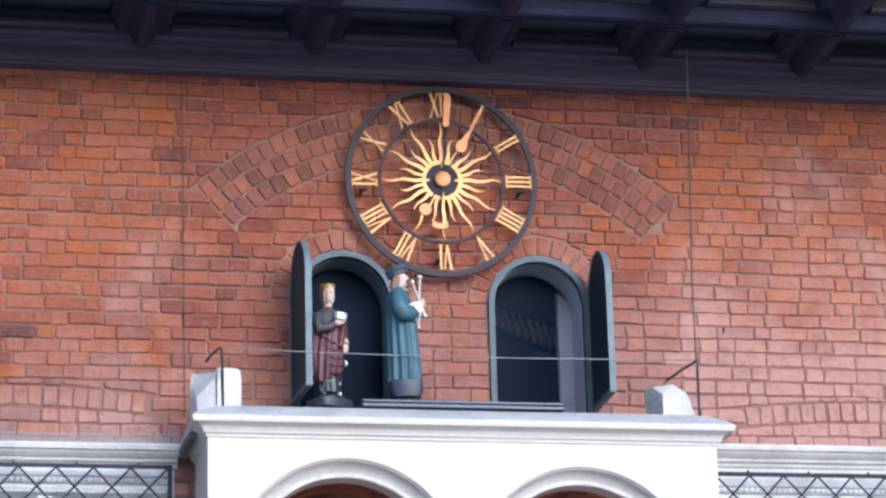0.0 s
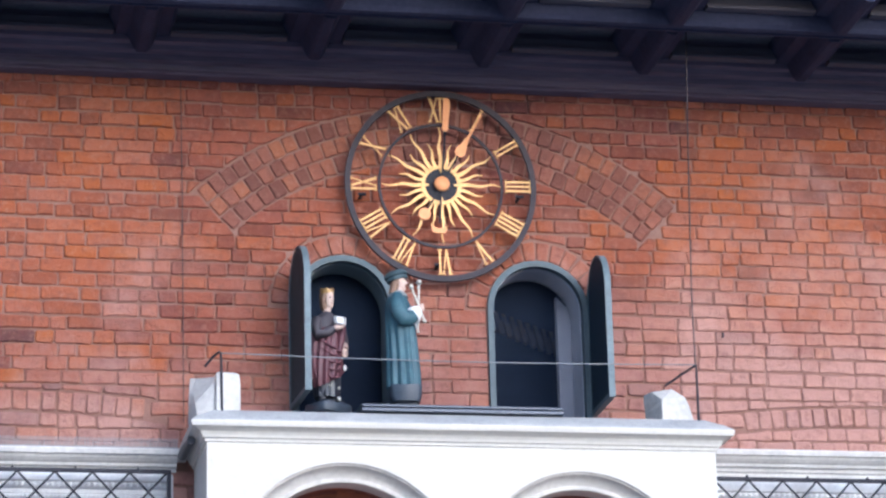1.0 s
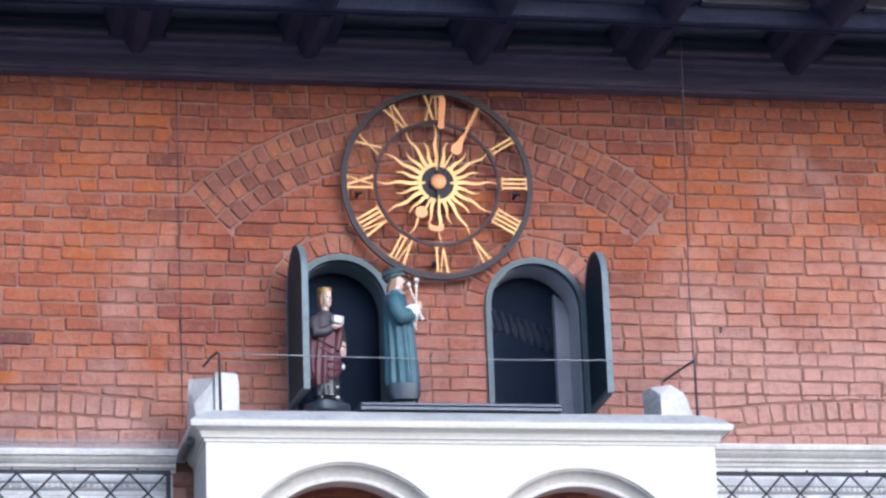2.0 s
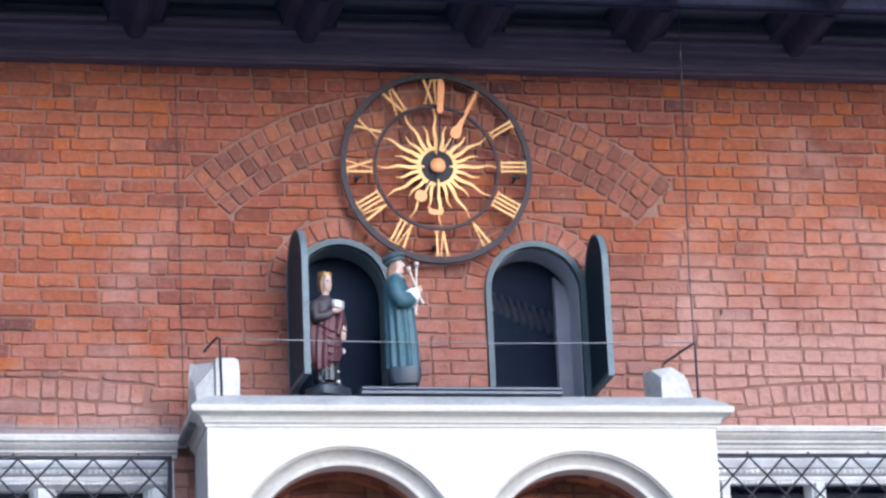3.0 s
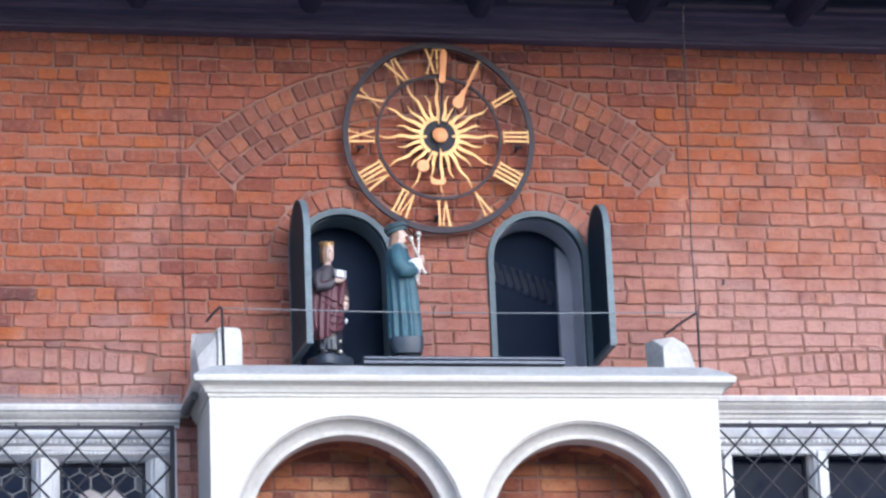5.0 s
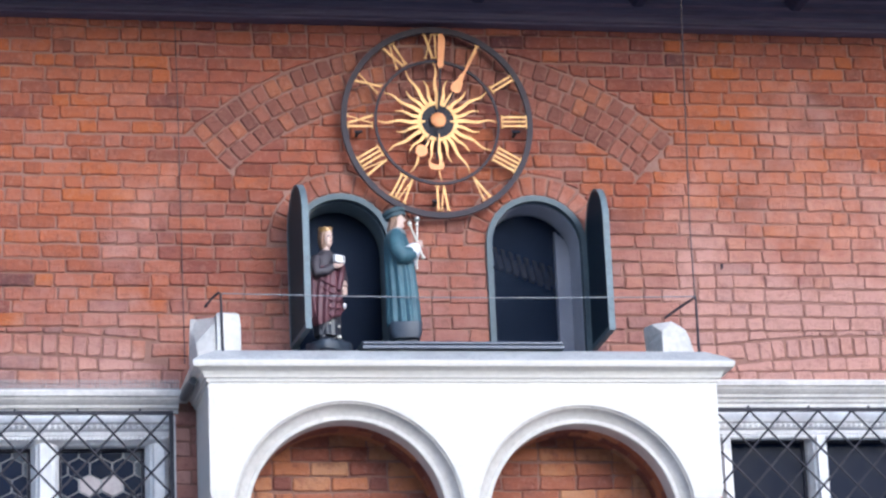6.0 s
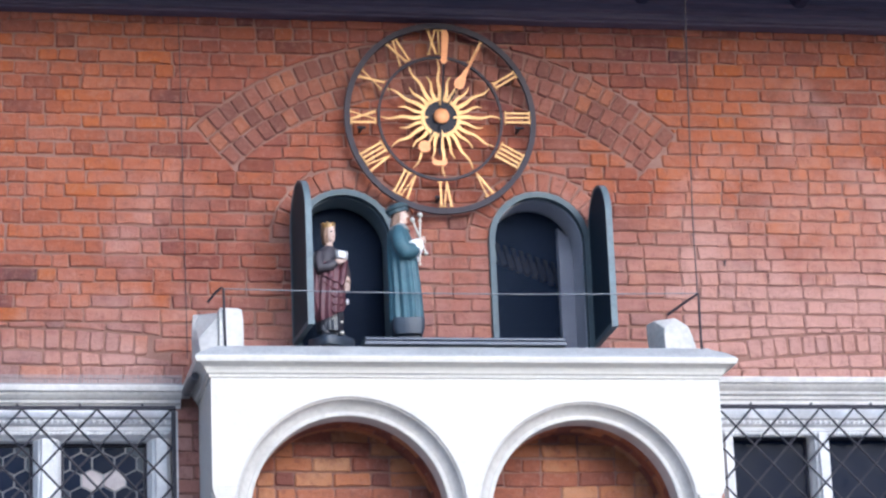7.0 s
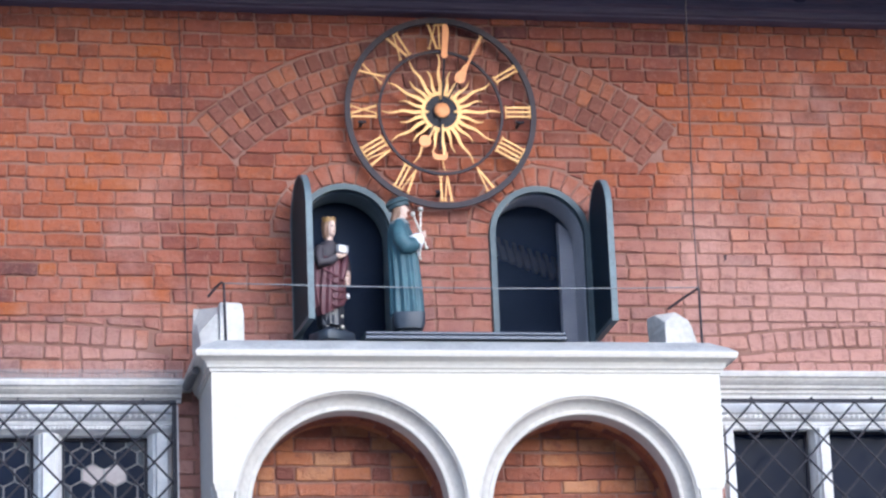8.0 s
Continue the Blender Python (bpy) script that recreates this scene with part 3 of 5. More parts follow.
def netting(bm, c, r, y, bottom, step=0.034, wire=0.0016):
    top = SPRING + r
    for s in (1, -1):
        k = -60
        while k < 60:
            x = c + k * step
            pts = []
            for i in range(120):
                z = bottom + i * 0.012
                px = x + s * (z - bottom) * 1.5
                inside = abs(px - c) < r and (z < SPRING or (px - c) ** 2 + (z - SPRING) ** 2 < r * r) and z < top
                if inside:
                    pts.append((px, y, z))
            if len(pts) > 1:
                a, b = pts[0], pts[-1]
                vs = [bm.verts.new((p[0], y + 0.001 * s, p[2] + d)) for p, d in ((a, -wire), (b, -wire), (b, wire), (a, wire))]
                bm.faces.new(vs)
            k += 1
    return bm


for i, (c, w) in enumerate(((LC, (LX1 - LX0) / 2), (RC, (RX1 - RX0) / 2))):
    win = thing("window_%d" % (i + 1), "round-arched opening with a grey-green painted frame", "window", (c, 0, SILL), kind="structure")
    inv = Matrix.Translation((-c, 0, -SILL))
    bm = bmesh.new()
    band(bm, arch_line(c, w - 0.002, SILL), arch_line(c, w - 0.046, SILL), -0.035, 0.03)
    bm.transform(inv)
    part("frame", bm, PAINT_GREEN, win, smooth=40)
    bm = bmesh.new()
    band(bm, arch_line(c, w - 0.004, SILL), arch_line(c, w - 0.034, SILL), 0.03, 0.055)
    bm.transform(inv)
    part("rebate", bm, PAINT_DARK, win, "dark shadow rebate behind the frame", smooth=40)
    bm = bmesh.new()
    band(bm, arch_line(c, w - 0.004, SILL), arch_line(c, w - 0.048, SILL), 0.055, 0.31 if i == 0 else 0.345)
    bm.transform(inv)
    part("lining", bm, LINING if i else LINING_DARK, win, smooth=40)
    if i:
        bm = prism(bmesh.new(), [(0.953, SILL), (0.953, 7.49), (RX1 - 0.06, 7.40), (RX1 + 0.02, 7.30), (RX1 + 0.02, SILL)], 0.347, 0.42, bevel=0.004)
        bm.transform(inv)
        part("jamb_board", bm, LINING, win)
    net = netting(bmesh.new(), c, w - 0.050, 0.285, SILL)
    net.transform(inv)
    part("netting", net, NET, win, "fine dark wire netting")

DOOR_W, DOOR_B = 0.60, 6.475


def leaf(name, hinge, free, label, netted):
    """A round-headed door leaf standing open, from its hinge line to its free edge."""
    d = Vector((free[0] - hinge[0], free[1] - hinge[1], 0))
    m = Matrix.Translation((hinge[0], hinge[1], DOOR_B)) @ Matrix.Rotation(math.atan2(d.y, d.x), 4, "Z")
    top, r = 7.300 - DOOR_B, DOOR_W / 2
    ob = thing(name, label, "door", group="clock door leaves", kind="structure")
    ob.matrix_world = m
    outline = [(0, 0), (DOOR_W, 0), *arc(r, top, r, 0, math.pi, 24)]
    bm = prism(bmesh.new(), outline, -0.016, 0.016)
    part("panel", bm, PAINT_DARK, ob)
    bm = bmesh.new()
    k = 24
    outer = [(0, -0.004), *arc(r, top, r + 0.004, math.pi, 0, k), (DOOR_W + 0.004, -0.004)]
    inner = [(0.012, 0.0), *arc(r, top, r - 0.012, math.pi, 0, k), (DOOR_W - 0.012, 0.0)]
    band(bm, outer, inner, -0.023, 0.023)
    box(bm, 0.014, DOOR_W - 0.014, -0.021, 0.021, -0.004, 0.03)
    part("rim", bm, PAINT_LIT_EDGE, ob, smooth=40)
    bm = bmesh.new()
    for s in (1, -1):
        for q in range(-40, 60):
            pts = [(q * 0.03 + s * z * 1.2, z) for z in [0.05 + 0.01 * t for t in range(115)]]
            pts = [(x, z) for x, z in pts if 0.014 < x < DOOR_W - 0.014 and (z < top or (x - r) ** 2 + (z - top) ** 2 < (r - 0.014) ** 2)]
            if len(pts) > 1:
                for y in (-0.0185, 0.0185):
                    (xa, za), (xb, zb) = pts[0], pts[-1]
                    bm.faces.new([bm.verts.new(p) for p in ((xa, y + 0.0005 * s, za - 0.002), (xb, y + 0.0005 * s, zb - 0.002), (xb, y + 0.0005 * s, zb + 0.002), (xa, y + 0.0005 * s, za + 0.002))])
    part("netting", bm, NET if netted else WIRE_DULL, ob, "fine wire netting over the panel")
    bm = bmesh.new()
    for z in (0.12, 0.72):
        tube(bm, [(-0.006, 0.0, z), (-0.006, 0.0, z + 0.09)], 0.014, 8)
    part("hinge", bm, IRON, ob)
    bm = bmesh.new()
    for z in [0.08 + 0.11 * t for t in range(8)]:
        for x in (0.030, DOOR_W - 0.030):
            ball(bm, (x, 0.018, z), 0.007, seg=6)
            ball(bm, (x, -0.018, z), 0.007, seg=6)
    part("rivet", bm, STEEL, ob)
    return ob


leaf("door_1", (-1.116, -0.03), (-1.086, -0.625), "grey-green round-headed door leaf standing open", False)
leaf("door_2", (1.118, -0.03), (1.106, -0.625), "dark green round-headed door leaf standing open", True)


# ---- clock ----
CLOCK = pose(-0.004, 0, 8.188, 0, -1.0, 0)
clock = thing("wall_clock", "openwork iron wall clock with gilt Roman numerals and a sun", "clock")
clock.matrix_world = CLOCK
CY = -0.11


def polar(r, a, side=0.0):
    """A point on the dial: radius, clockwise degrees from the top, and a sideways step."""
    s, c = math.sin(radians(a)), math.cos(radians(a))
    return (r * s + side * c, (r * c - side * s) * 1.02)


def ring(r0, r1, y0, y1, n=96):
    stretch = 1.03
    return band(bmesh.new(), arc(0, 0, r1, 0, 2 * math.pi, n, r1 * stretch)[:-1], arc(0, 0, r0, 0, 2 * math.pi, n, r0 * stretch)[:-1], y0, y1, closed=True)


part("outer_ring", ring(0.681, 0.723, CY - 0.02, CY + 0.010), CLOCK_IRON, clock, smooth=40)
part("inner_ring", ring(0.454, 0.473, CY - 0.014, CY + 0.006), CLOCK_IRON, clock, smooth=40)
N0, N1 = 0.487, 0.678


def stroke(bm, r_a, s_a, r_b, s_b, width, a):
    d = Vector((s_b - s_a, r_b - r_a)).normalized()
    nx, nr = d.y * width / 2, -d.x * width / 2
    prism(bm, [polar(r_a + nr, a, s_a + nx), polar(r_b + nr, a, s_b + nx), polar(r_b - nr, a, s_b - nx), polar(r_a - nr, a, s_a - nx)], CY - 0.022, CY - 0.010)


for hour, text in enumerate(("XII", "I", "II", "III", "IIII", "V", "VI", "VII", "VIII", "IX", "X", "XI")):
    a = hour * 30
    wide = {"I": 0.034, "V": 0.064, "X": 0.070}
    s = -sum(wide[ch] for ch in text) / 2
    bm = bmesh.new()
    for ch in text:
        m, h = s + wide[ch] / 2, wide[ch] / 2 - 0.006
        if ch == "I":
            stroke(bm, N0, m, N1, m, 0.013, a)
            for r in (N0 + 0.004, N1 - 0.004):
                stroke(bm, r, m - 0.016, r, m + 0.016, 0.009, a)
        elif ch == "V":
            stroke(bm, N1, m - h, N0, m, 0.014, a)
            stroke(bm, N1, m + h, N0, m, 0.008, a)
            for d in (-h, h):
                stroke(bm, N1 - 0.004, m + d - 0.014, N1 - 0.004, m + d + 0.014, 0.008, a)
        else:
            stroke(bm, N1, m - h, N0, m + h, 0.014, a)
            stroke(bm, N1, m + h, N0, m - h, 0.008, a)
            for r in (N0 + 0.004, N1 - 0.004):
                for d in (-h, h):
                    stroke(bm, r, m + d - 0.012, r, m + d + 0.012, 0.008, a)
        s += wide[ch]
    part("numeral", bm, GOLD, clock)
part("sun_disc", ring(0.124, 0.150, CY - 0.03, CY - 0.012, 48), GOLD, clock)
for a in (0, 90, 180, 270):
    bm = prism(bmesh.new(), [polar(0.095, a, -0.006), polar(0.126, a, -0.009), polar(0.126, a, 0.009), polar(0.095, a, 0.006)], CY - 0.03, CY - 0.018)
    part("tick", bm, GOLD, clock)
for k in range(24):
    a = k * 15
    long = k % 2 == 0
    end, width = (0.450, 0.0140) if long else (0.325, 0.0125)
    lo, hi = [], []
    for i in range(17):
        f = i / 16
        r = 0.14 + (end - 0.14) * f
        wave = 0.0075 * math.sin(f * (3.2 if long else 2.2) * math.pi) * (0.4 + f) * (1 if k % 4 < 2 else -1)
        w = width * (1 - f) ** 0.8 + 0.0015
        lo.append(polar(r, a, wave - w))
        hi.append(polar(r, a, wave + w))
    part("sun_ray", band(bmesh.new(), hi, lo, CY - 0.026, CY - 0.016), GOLD, clock)
bm = bmesh.new()
band(bm, arc(0, 0, 0.126, 0, 2 * math.pi, 32)[:-1], arc(0, 0, 0.02, 0, 2 * math.pi, 32)[:-1], CY - 0.02, CY + 0.005, closed=True)
tube(bm, [(0, 0, 0), (0, CY - 0.05, 0)], 0.03, 16)
part("hub", bm, IRON, clock)
bm = bmesh.new()
tube(bm, [(0, CY - 0.045, 0), (0, CY - 0.062, 0), (0, CY - 0.067, 0)], [0.057, 0.057, 0.05], 24)
part("boss", bm, COPPER, clock, smooth=40)
# hour hand with a drop-shaped blade and a small sun as counterweight
HA = 31.0
hour_hand = part("hour_hand", prism(bmesh.new(), [polar(-0.24, HA, -0.006), polar(0.26, HA, -0.006), polar(0.26, HA, 0.006), polar(-0.24, HA, 0.006)], CY - 0.045, CY - 0.036), IRON, clock)
drop = [(0.255, 0.012), (0.262, 0.028), (0.28, 0.038), (0.305, 0.04), (0.335, 0.031), (0.37, 0.019), (0.41, 0.011), (0.45, 0.010), (0.63, 0.005)]
part("blade", prism(bmesh.new(), [polar(r, HA, w) for r, w in drop] + [polar(r, HA, -w) for r, w in drop[::-1]], CY - 0.048, CY - 0.038), COPPER, hour_hand)
star = []
for k in range(40):
    r = 0.050 if k % 2 else 0.041
    px, pz = polar(-0.268, HA)
    star.append((px + r * math.cos(k * math.pi / 20), pz + r * math.sin(k * math.pi / 20)))
part("counterweight", prism(bmesh.new(), star, CY - 0.048, CY - 0.038), COPPER, hour_hand)
# minute hand with a broad tip and a crescent
MA = 5.6
minute_hand = part("minute_hand", prism(bmesh.new(), [polar(-0.30, MA, -0.006), polar(0.42, MA, -0.006), polar(0.42, MA, 0.006), polar(-0.30, MA, 0.006)], CY - 0.056, CY - 0.048), IRON, clock)
tip = [(0.405, 0.010), (0.43, 0.026), (0.45, 0.021), (0.60, 0.027), (0.64, 0.024), (0.67, 0.008)]
part("blade", prism(bmesh.new(), [polar(r, MA, w) for r, w in tip] + [polar(r, MA, -w) for r, w in tip[::-1]], CY - 0.058, CY - 0.049), COPPER, minute_hand)
moon = [polar(-0.31, MA, -0.055), polar(-0.35, MA, -0.058), polar(-0.375, MA, -0.045), polar(-0.38, MA, 0), polar(-0.375, MA, 0.045), polar(-0.35, MA, 0.058), polar(-0.31, MA, 0.055),
        polar(-0.335, MA, 0.035), polar(-0.342, MA, 0), polar(-0.335, MA, -0.035)]
part("counterweight", prism(bmesh.new(), moon, CY - 0.058, CY - 0.049), COPPER, minute_hand)
for a in (97, 263, 184):
    bm = bmesh.new()
    px, pz = polar(0.60, a)
    tube(bm, [(px, 0.02, pz), (px, CY - 0.005, pz)], 0.012, 8)
    tube(bm, [(px - 0.03, CY - 0.004, pz), (px + 0.03, CY - 0.004, pz)], 0.012, 8)
    part("bracket", bm, IRON, clock)

# ---- string courses and mullioned windows on both sides of the balcony ----
for name, x0, x1, x2, up in (("trim_string_course_left", -8, -1.885, -1.99, -0.026), ("trim_string_course_right", 1.80, 8, 1.80, 0.052)):
    bm = bmesh.new()
    x3 = -1.955 if x2 < 0 else x1
    profile_run(bm, [(0, 6.104), (-0.123, 6.104), (-0.132, 6.122), (-0.152, 6.126), (-0.158, 6.155), (-0.148, 6.170), (0, 6.19)], x0, x1)
    profile_run(bm, [(0, 6.022), (-0.045, 6.022), (-0.052, 6.045), (-0.075, 6.055), (-0.082, 6.075), (-0.10, 6.085), (-0.12, 6.1035), (0, 6.1035)], x0, x3)
    low = [(0, 5.955), (-0.028, 5.955), (-0.030, 6.012), (-0.038, 6.021), (0, 6.021)]
    profile_run(bm, low, x0 if x2 < 0 else x2, x2 if x2 < 0 else x1)
    bm.transform(Matrix.Translation((0, 0, up)))
    solid(name, bm, STONE_GREY, "weathered grey limestone string course", "moulding", kind="structure")


def rope(bm, x0, x1, y, z, r=0.016, step=0.042):
    n = int((x1 - x0) / step)
    for i in range(n):
        x = x0 + (i + 0.5) * step
        tube(bm, [(x - 0.022, y, z - 0.014), (x, y - 0.006, z), (x + 0.022, y, z + 0.014)], [r * 0.5, r, r * 0.5], 6)


HEX, HEX_STEP = 0.0817, 0.157


def leaded_light(x0, x1, z0, z1, pale):
    """One casement: a dark frame with six-sided panes set in lead."""
    ob = thing("leaded_window", "leaded window of six-sided dark and pale panes", "window", ((x0 + x1) / 2, 0.2, z0), group="leaded windows")
    cx = (x0 + x1) / 2
    bm = bmesh.new()
    x_a, x_b = x0 - cx, x1 - cx
    h = z1 - z0
    band(bm, [(x_a, 0), (x_a, h), (x_b, h), (x_b, 0)], [(x_a + 0.02, 0.02), (x_a + 0.02, h - 0.02), (x_b - 0.02, h - 0.02), (x_b - 0.02, 0.02)], -0.02, 0.02, closed=True)
    part("casement", bm, IRON, ob)
    back = bmesh.new()
    box(back, x_a + 0.015, x_b - 0.015, 0.008, 0.012, 0.015, h - 0.015)
    part("lead", back, LEAD, ob)
    row, z, count = 0, h - 0.02, 0
    while z > 0.03:
        x = x_a - 0.011 + (0 if row % 2 else HEX_STEP / 2)
        while x < x_b + 0.05:
            poly = [(x + 1.11 * (HEX - 0.007) * math.sin(k * math.pi / 3), z + (HEX - 0.007) * math.cos(k * math.pi / 3)) for k in range(6)]
            for nx, nz, d in ((1, 0, x_a + 0.024), (-1, 0, -x_b + 0.024), (0, 1, 0.024), (0, -1, -h + 0.024)):
                poly = clip(poly, nx, nz, d) if len(poly) > 2 else poly
            if len(poly) > 2 and area(poly) > 0.0008:
                tilt = (count * 37 % 11 - 5) * 0.0006
                bm = prism(bmesh.new(), poly, -0.004 + tilt, 0.0085)
                part("pane", bm, PALE_GLASS if (row, round((x - x_a) / HEX_STEP * 2)) in pale else SLATE_GLASS if (count * 5 + row * 3) % 7 in (1, 4) else CLEAR_GLASS, ob)
            x += HEX_STEP
            count += 1
        z -= HEX * 1.5
        row += 1
    return ob


def plain_light(x0, x1, z0, z1):
    ob = thing("casement_window", "dark glazed casement in a thin iron frame", "window", ((x0 + x1) / 2, 0.2, z0), group="casement windows")
    w, h = (x1 - x0) / 2, z1 - z0
    bm = bmesh.new()
    band(bm, [(-w, 0), (-w, h), (w, h), (w, 0)], [(-w + 0.02, 0.02), (-w + 0.02, h - 0.02), (w - 0.02, h - 0.02), (w - 0.02, 0.02)], -0.02, 0.02, closed=True)
    part("casement", bm, IRON, ob)
    bm = bmesh.new()
    box(bm, -w + 0.018, w - 0.018, -0.004, 0.004, 0.018, h - 0.018)
    part("pane", bm, CLEAR_GLASS, ob)
    return ob


def clip(poly, nx, nz, d):
    """The part of a convex outline where nx * x + nz * z >= d."""
    out = []
    for (ax, az), (bx, bz) in zip(poly, poly[1:] + poly[:1]):
        fa, fb = nx * ax + nz * az - d, nx * bx + nz * bz - d
        if fa >= 0:
            out.append((ax, az))
        if (fa >= 0) != (fb >= 0):
            t = fa / (fa - fb)
            out.append((ax + t * (bx - ax), az + t * (bz - az)))
    return out


def area(poly):
    return 0.5 * abs(sum(a[0] * b[1] - b[0] * a[1] for a, b in zip(poly, poly[1:] + poly[:1])))


for side, outer, panes, mullions, top in (
        ("left", (-4.30, -2.0), ((-3.575, -2.985), (-2.790, -2.180)), ((-2.985, -2.790), (-3.77, -3.575)), 5.790),
        ("right", (2.02, 4.40), ((2.145, 2.735), (2.885, 3.475)), ((2.735, 2.885), (3.475, 3.63)), 5.835)):
    surround = thing("window_surround_" + side, "carved white stone window surround with mullions", "window surround", ((outer[0] + outer[1]) / 2, 0, 4.3), kind="structure")
    shift = Matrix.Translation((-(outer[0] + outer[1]) / 2, 0, -4.3))
    bm = bmesh.new()
    profile_run(bm, [(0.5, 6.0), (0.004, 6.0), (0.004, 5.93), (0.03, 5.92), (0.03, 5.885), (0.055, 5.875), (0.06, 5.845), (0.085, 5.84), (0.09, 5.845 - 0.012),
                     (0.12, top + 0.012), (0.14, top), (0.5, top)], outer[0], outer[1])
    bm.transform(shift @ Matrix.Translation((0, -0.05, 0)))
    part("lintel", bm, STONE_WHITE, surround)
    bm = bmesh.new()
    rope(bm, outer[0] + 0.02, outer[1] - 0.02, 0.028, 5.903)
    rope(bm, outer[0] + 0.02, outer[1] - 0.02, 0.075, 5.83, 0.011, 0.03)
    bm.transform(shift @ Matrix.Translation((0, -0.05, 0)))
    part("rope_moulding", bm, STONE_WHITE, surround)
    jambs = [(panes[-1][1], outer[1])] if side == "left" else [(outer[0], panes[0][0])]
    for x0, x1 in list(mullions) + jambs:
        w, c = (x1 - x0) / 2, (x0 + x1) / 2
        bm = bmesh.new()
        prism(bm, [(c - w, 0.45), (c - w, 0.17), (c - w * 0.8, 0.13), (c - w * 0.72, 0.10), (c - w * 0.5, 0.085), (c - w * 0.42, 0.055), (c + w * 0.42, 0.055), (c + w * 0.5, 0.085),
                   (c + w * 0.72, 0.10), (c + w * 0.8, 0.13), (c + w, 0.17), (c + w, 0.45)], 4.3, top + 0.002, axis="z")
        bm.transform(shift @ Matrix.Translation((0, -0.05, 0)))
        part("mullion", bm, STONE_WHITE, surround)
    bm = bmesh.new()
    box(bm, outer[0], outer[1], -0.08, 0.5, 4.3, 4.42, 0.01)
    bm.transform(shift)
    part("sill", bm, STONE_WHITE, surround)
    if side == "left":
        bm = box(bmesh.new(), -1.998, -1.974, -0.022, 0.004, 4.3, 5.985, 0.004)
        bm.transform(shift)
        part("jamb_edge", bm, STONE_WHITE, surround)
    for i, (x0, x1) in enumerate(panes):
        if side == "left":
            leaded_light(x0, x1, 4.42, top, ((2, 3), (2, 5), (4, 7), (5, 4)) if i else ())
        else:
            plain_light(x0, x1, 4.42, top)


def lattice(label, x0, x1, z0, z1, node, sides):
    """Iron lattice of crossing flat bars within a frame; node: the x of one crossing on the top bar."""
    c = (x0 + x1) / 2
    ob = thing("window_lattice", label, "window grille", (c, -0.15, z0), group="window grilles")
    dx, dz = 0.1305, 0.140
    shift = Matrix.Translation((-c, 0.15, -z0))
    for s in (1, -1):
        for k in range(-30, 31):
            xn = node + 2 * dx * k
            x_end = xn + s * (z1 - z0) * dx / dz
            a, b = Vector((xn, z1)), Vector((x_end, z0))
            lo, hi = sorted((a.x, b.x))
            if hi < x0 or lo > x1:
                continue
            def at(x):
                return a.y + (x - a.x) / (b.x - a.x) * (b.y - a.y)
            xa, xb = min(max(a.x, x0), x1), min(max(b.x, x0), x1)
            if abs(xa - xb) < 0.03:
                continue
            bm = bmesh.new()
            y = -0.15 - 0.005 * s
            tube(bm, [(xa, y, at(xa)), ((xa + xb) / 2, y - 0.002, at((xa + xb) / 2)), (xb, y, at(xb))], 0.0080, 6)
            bm.transform(shift)
            part("bar", bm, IRON, ob)
    bm = bmesh.new()
    box(bm, x0 - 0.015, x1 + 0.015, -0.172, -0.140, z1 - 0.004, z1 + 0.022, 0.003)
    bm.transform(shift)
    part("top_bar", bm, IRON, ob)
    for x in sides:
        bm = bmesh.new()
        box(bm, x - 0.016, x + 0.016, -0.170, -0.142, z0, z1 - 0.006, 0.003)
        bm.transform(shift)
        part("side_bar", bm, IRON, ob)
    for k in range(5):
        x = x0 + (k + 0.5) * (x1 - x0) / 5
        bm = bmesh.new()
        tube(bm, [(x, 0.0, z1 + 0.03), (x, -0.10, z1 + 0.03), (x, -0.155, z1 + 0.035), (x, -0.16, z1 + 0.0)], 0.008, 6)
        bm.transform(shift)
        part("hook", bm, IRON, ob)


lattice("black iron lattice before the leaded windows", -4.2, -2.016, 4.35, 5.965, -2.292, (-2.016,))
lattice("black iron lattice before the dark casements", 1.99, 4.3, 4.35, 5.985, 2.75, ())

# bird spikes along the string course
bm = bmesh.new()
x = -3.9
while x < -1.95:
    for y, d in ((-0.12, 0.0), (-0.10, 0.008)):
        vs = [bm.verts.new(p) for p in ((x + d - 0.0024, y, 6.145), (x + d + 0.0024, y, 6.145), (x + d + 0.0024, y - 0.01, 6.222), (x + d - 0.0024, y - 0.01, 6.222))]
        bm.faces.new(vs)
    x += 0.019
box(bm, -3.9, -1.95, -0.125, -0.095, 6.14, 6.16)
solid("bird_spikes", bm, SPIKE, "row of thin wire bird spikes on the ledge", "bird spikes", kind="stuff")

# cables and hook
bm = bmesh.new()
tube(bm, [(1.684, -0.79, 6.65), (1.684, -0.79, 7.2), (1.712, -0.79, 8.2), (1.750, -0.79, 9.34)], 0.0055, 6)
solid("hanging_cable", bm, CABLE, "thin dark cable hanging from the eaves to the rail", "cable", "cables")
bm = bmesh.new()
tube(bm, [(-1.900, -0.032, 6.36), (-1.908, -0.034, 7.2), (-1.918, -0.034, 8.2), (-1.93, -0.032, 8.97)], 0.0036, 6)
solid("hanging_cable", bm, CABLE, "thin dark cable running down the brick wall", "cable", "cables")
bm = bmesh.new()
tube(bm, [(2.13, 0.0, 7.135), (2.13, -0.05, 7.13), (2.127, -0.06, 7.105), (2.12, -0.055, 7.09)], 0.008, 6)
solid("wall_hook", bm, IRON, "small rusty iron hook in the brick wall", "hook")


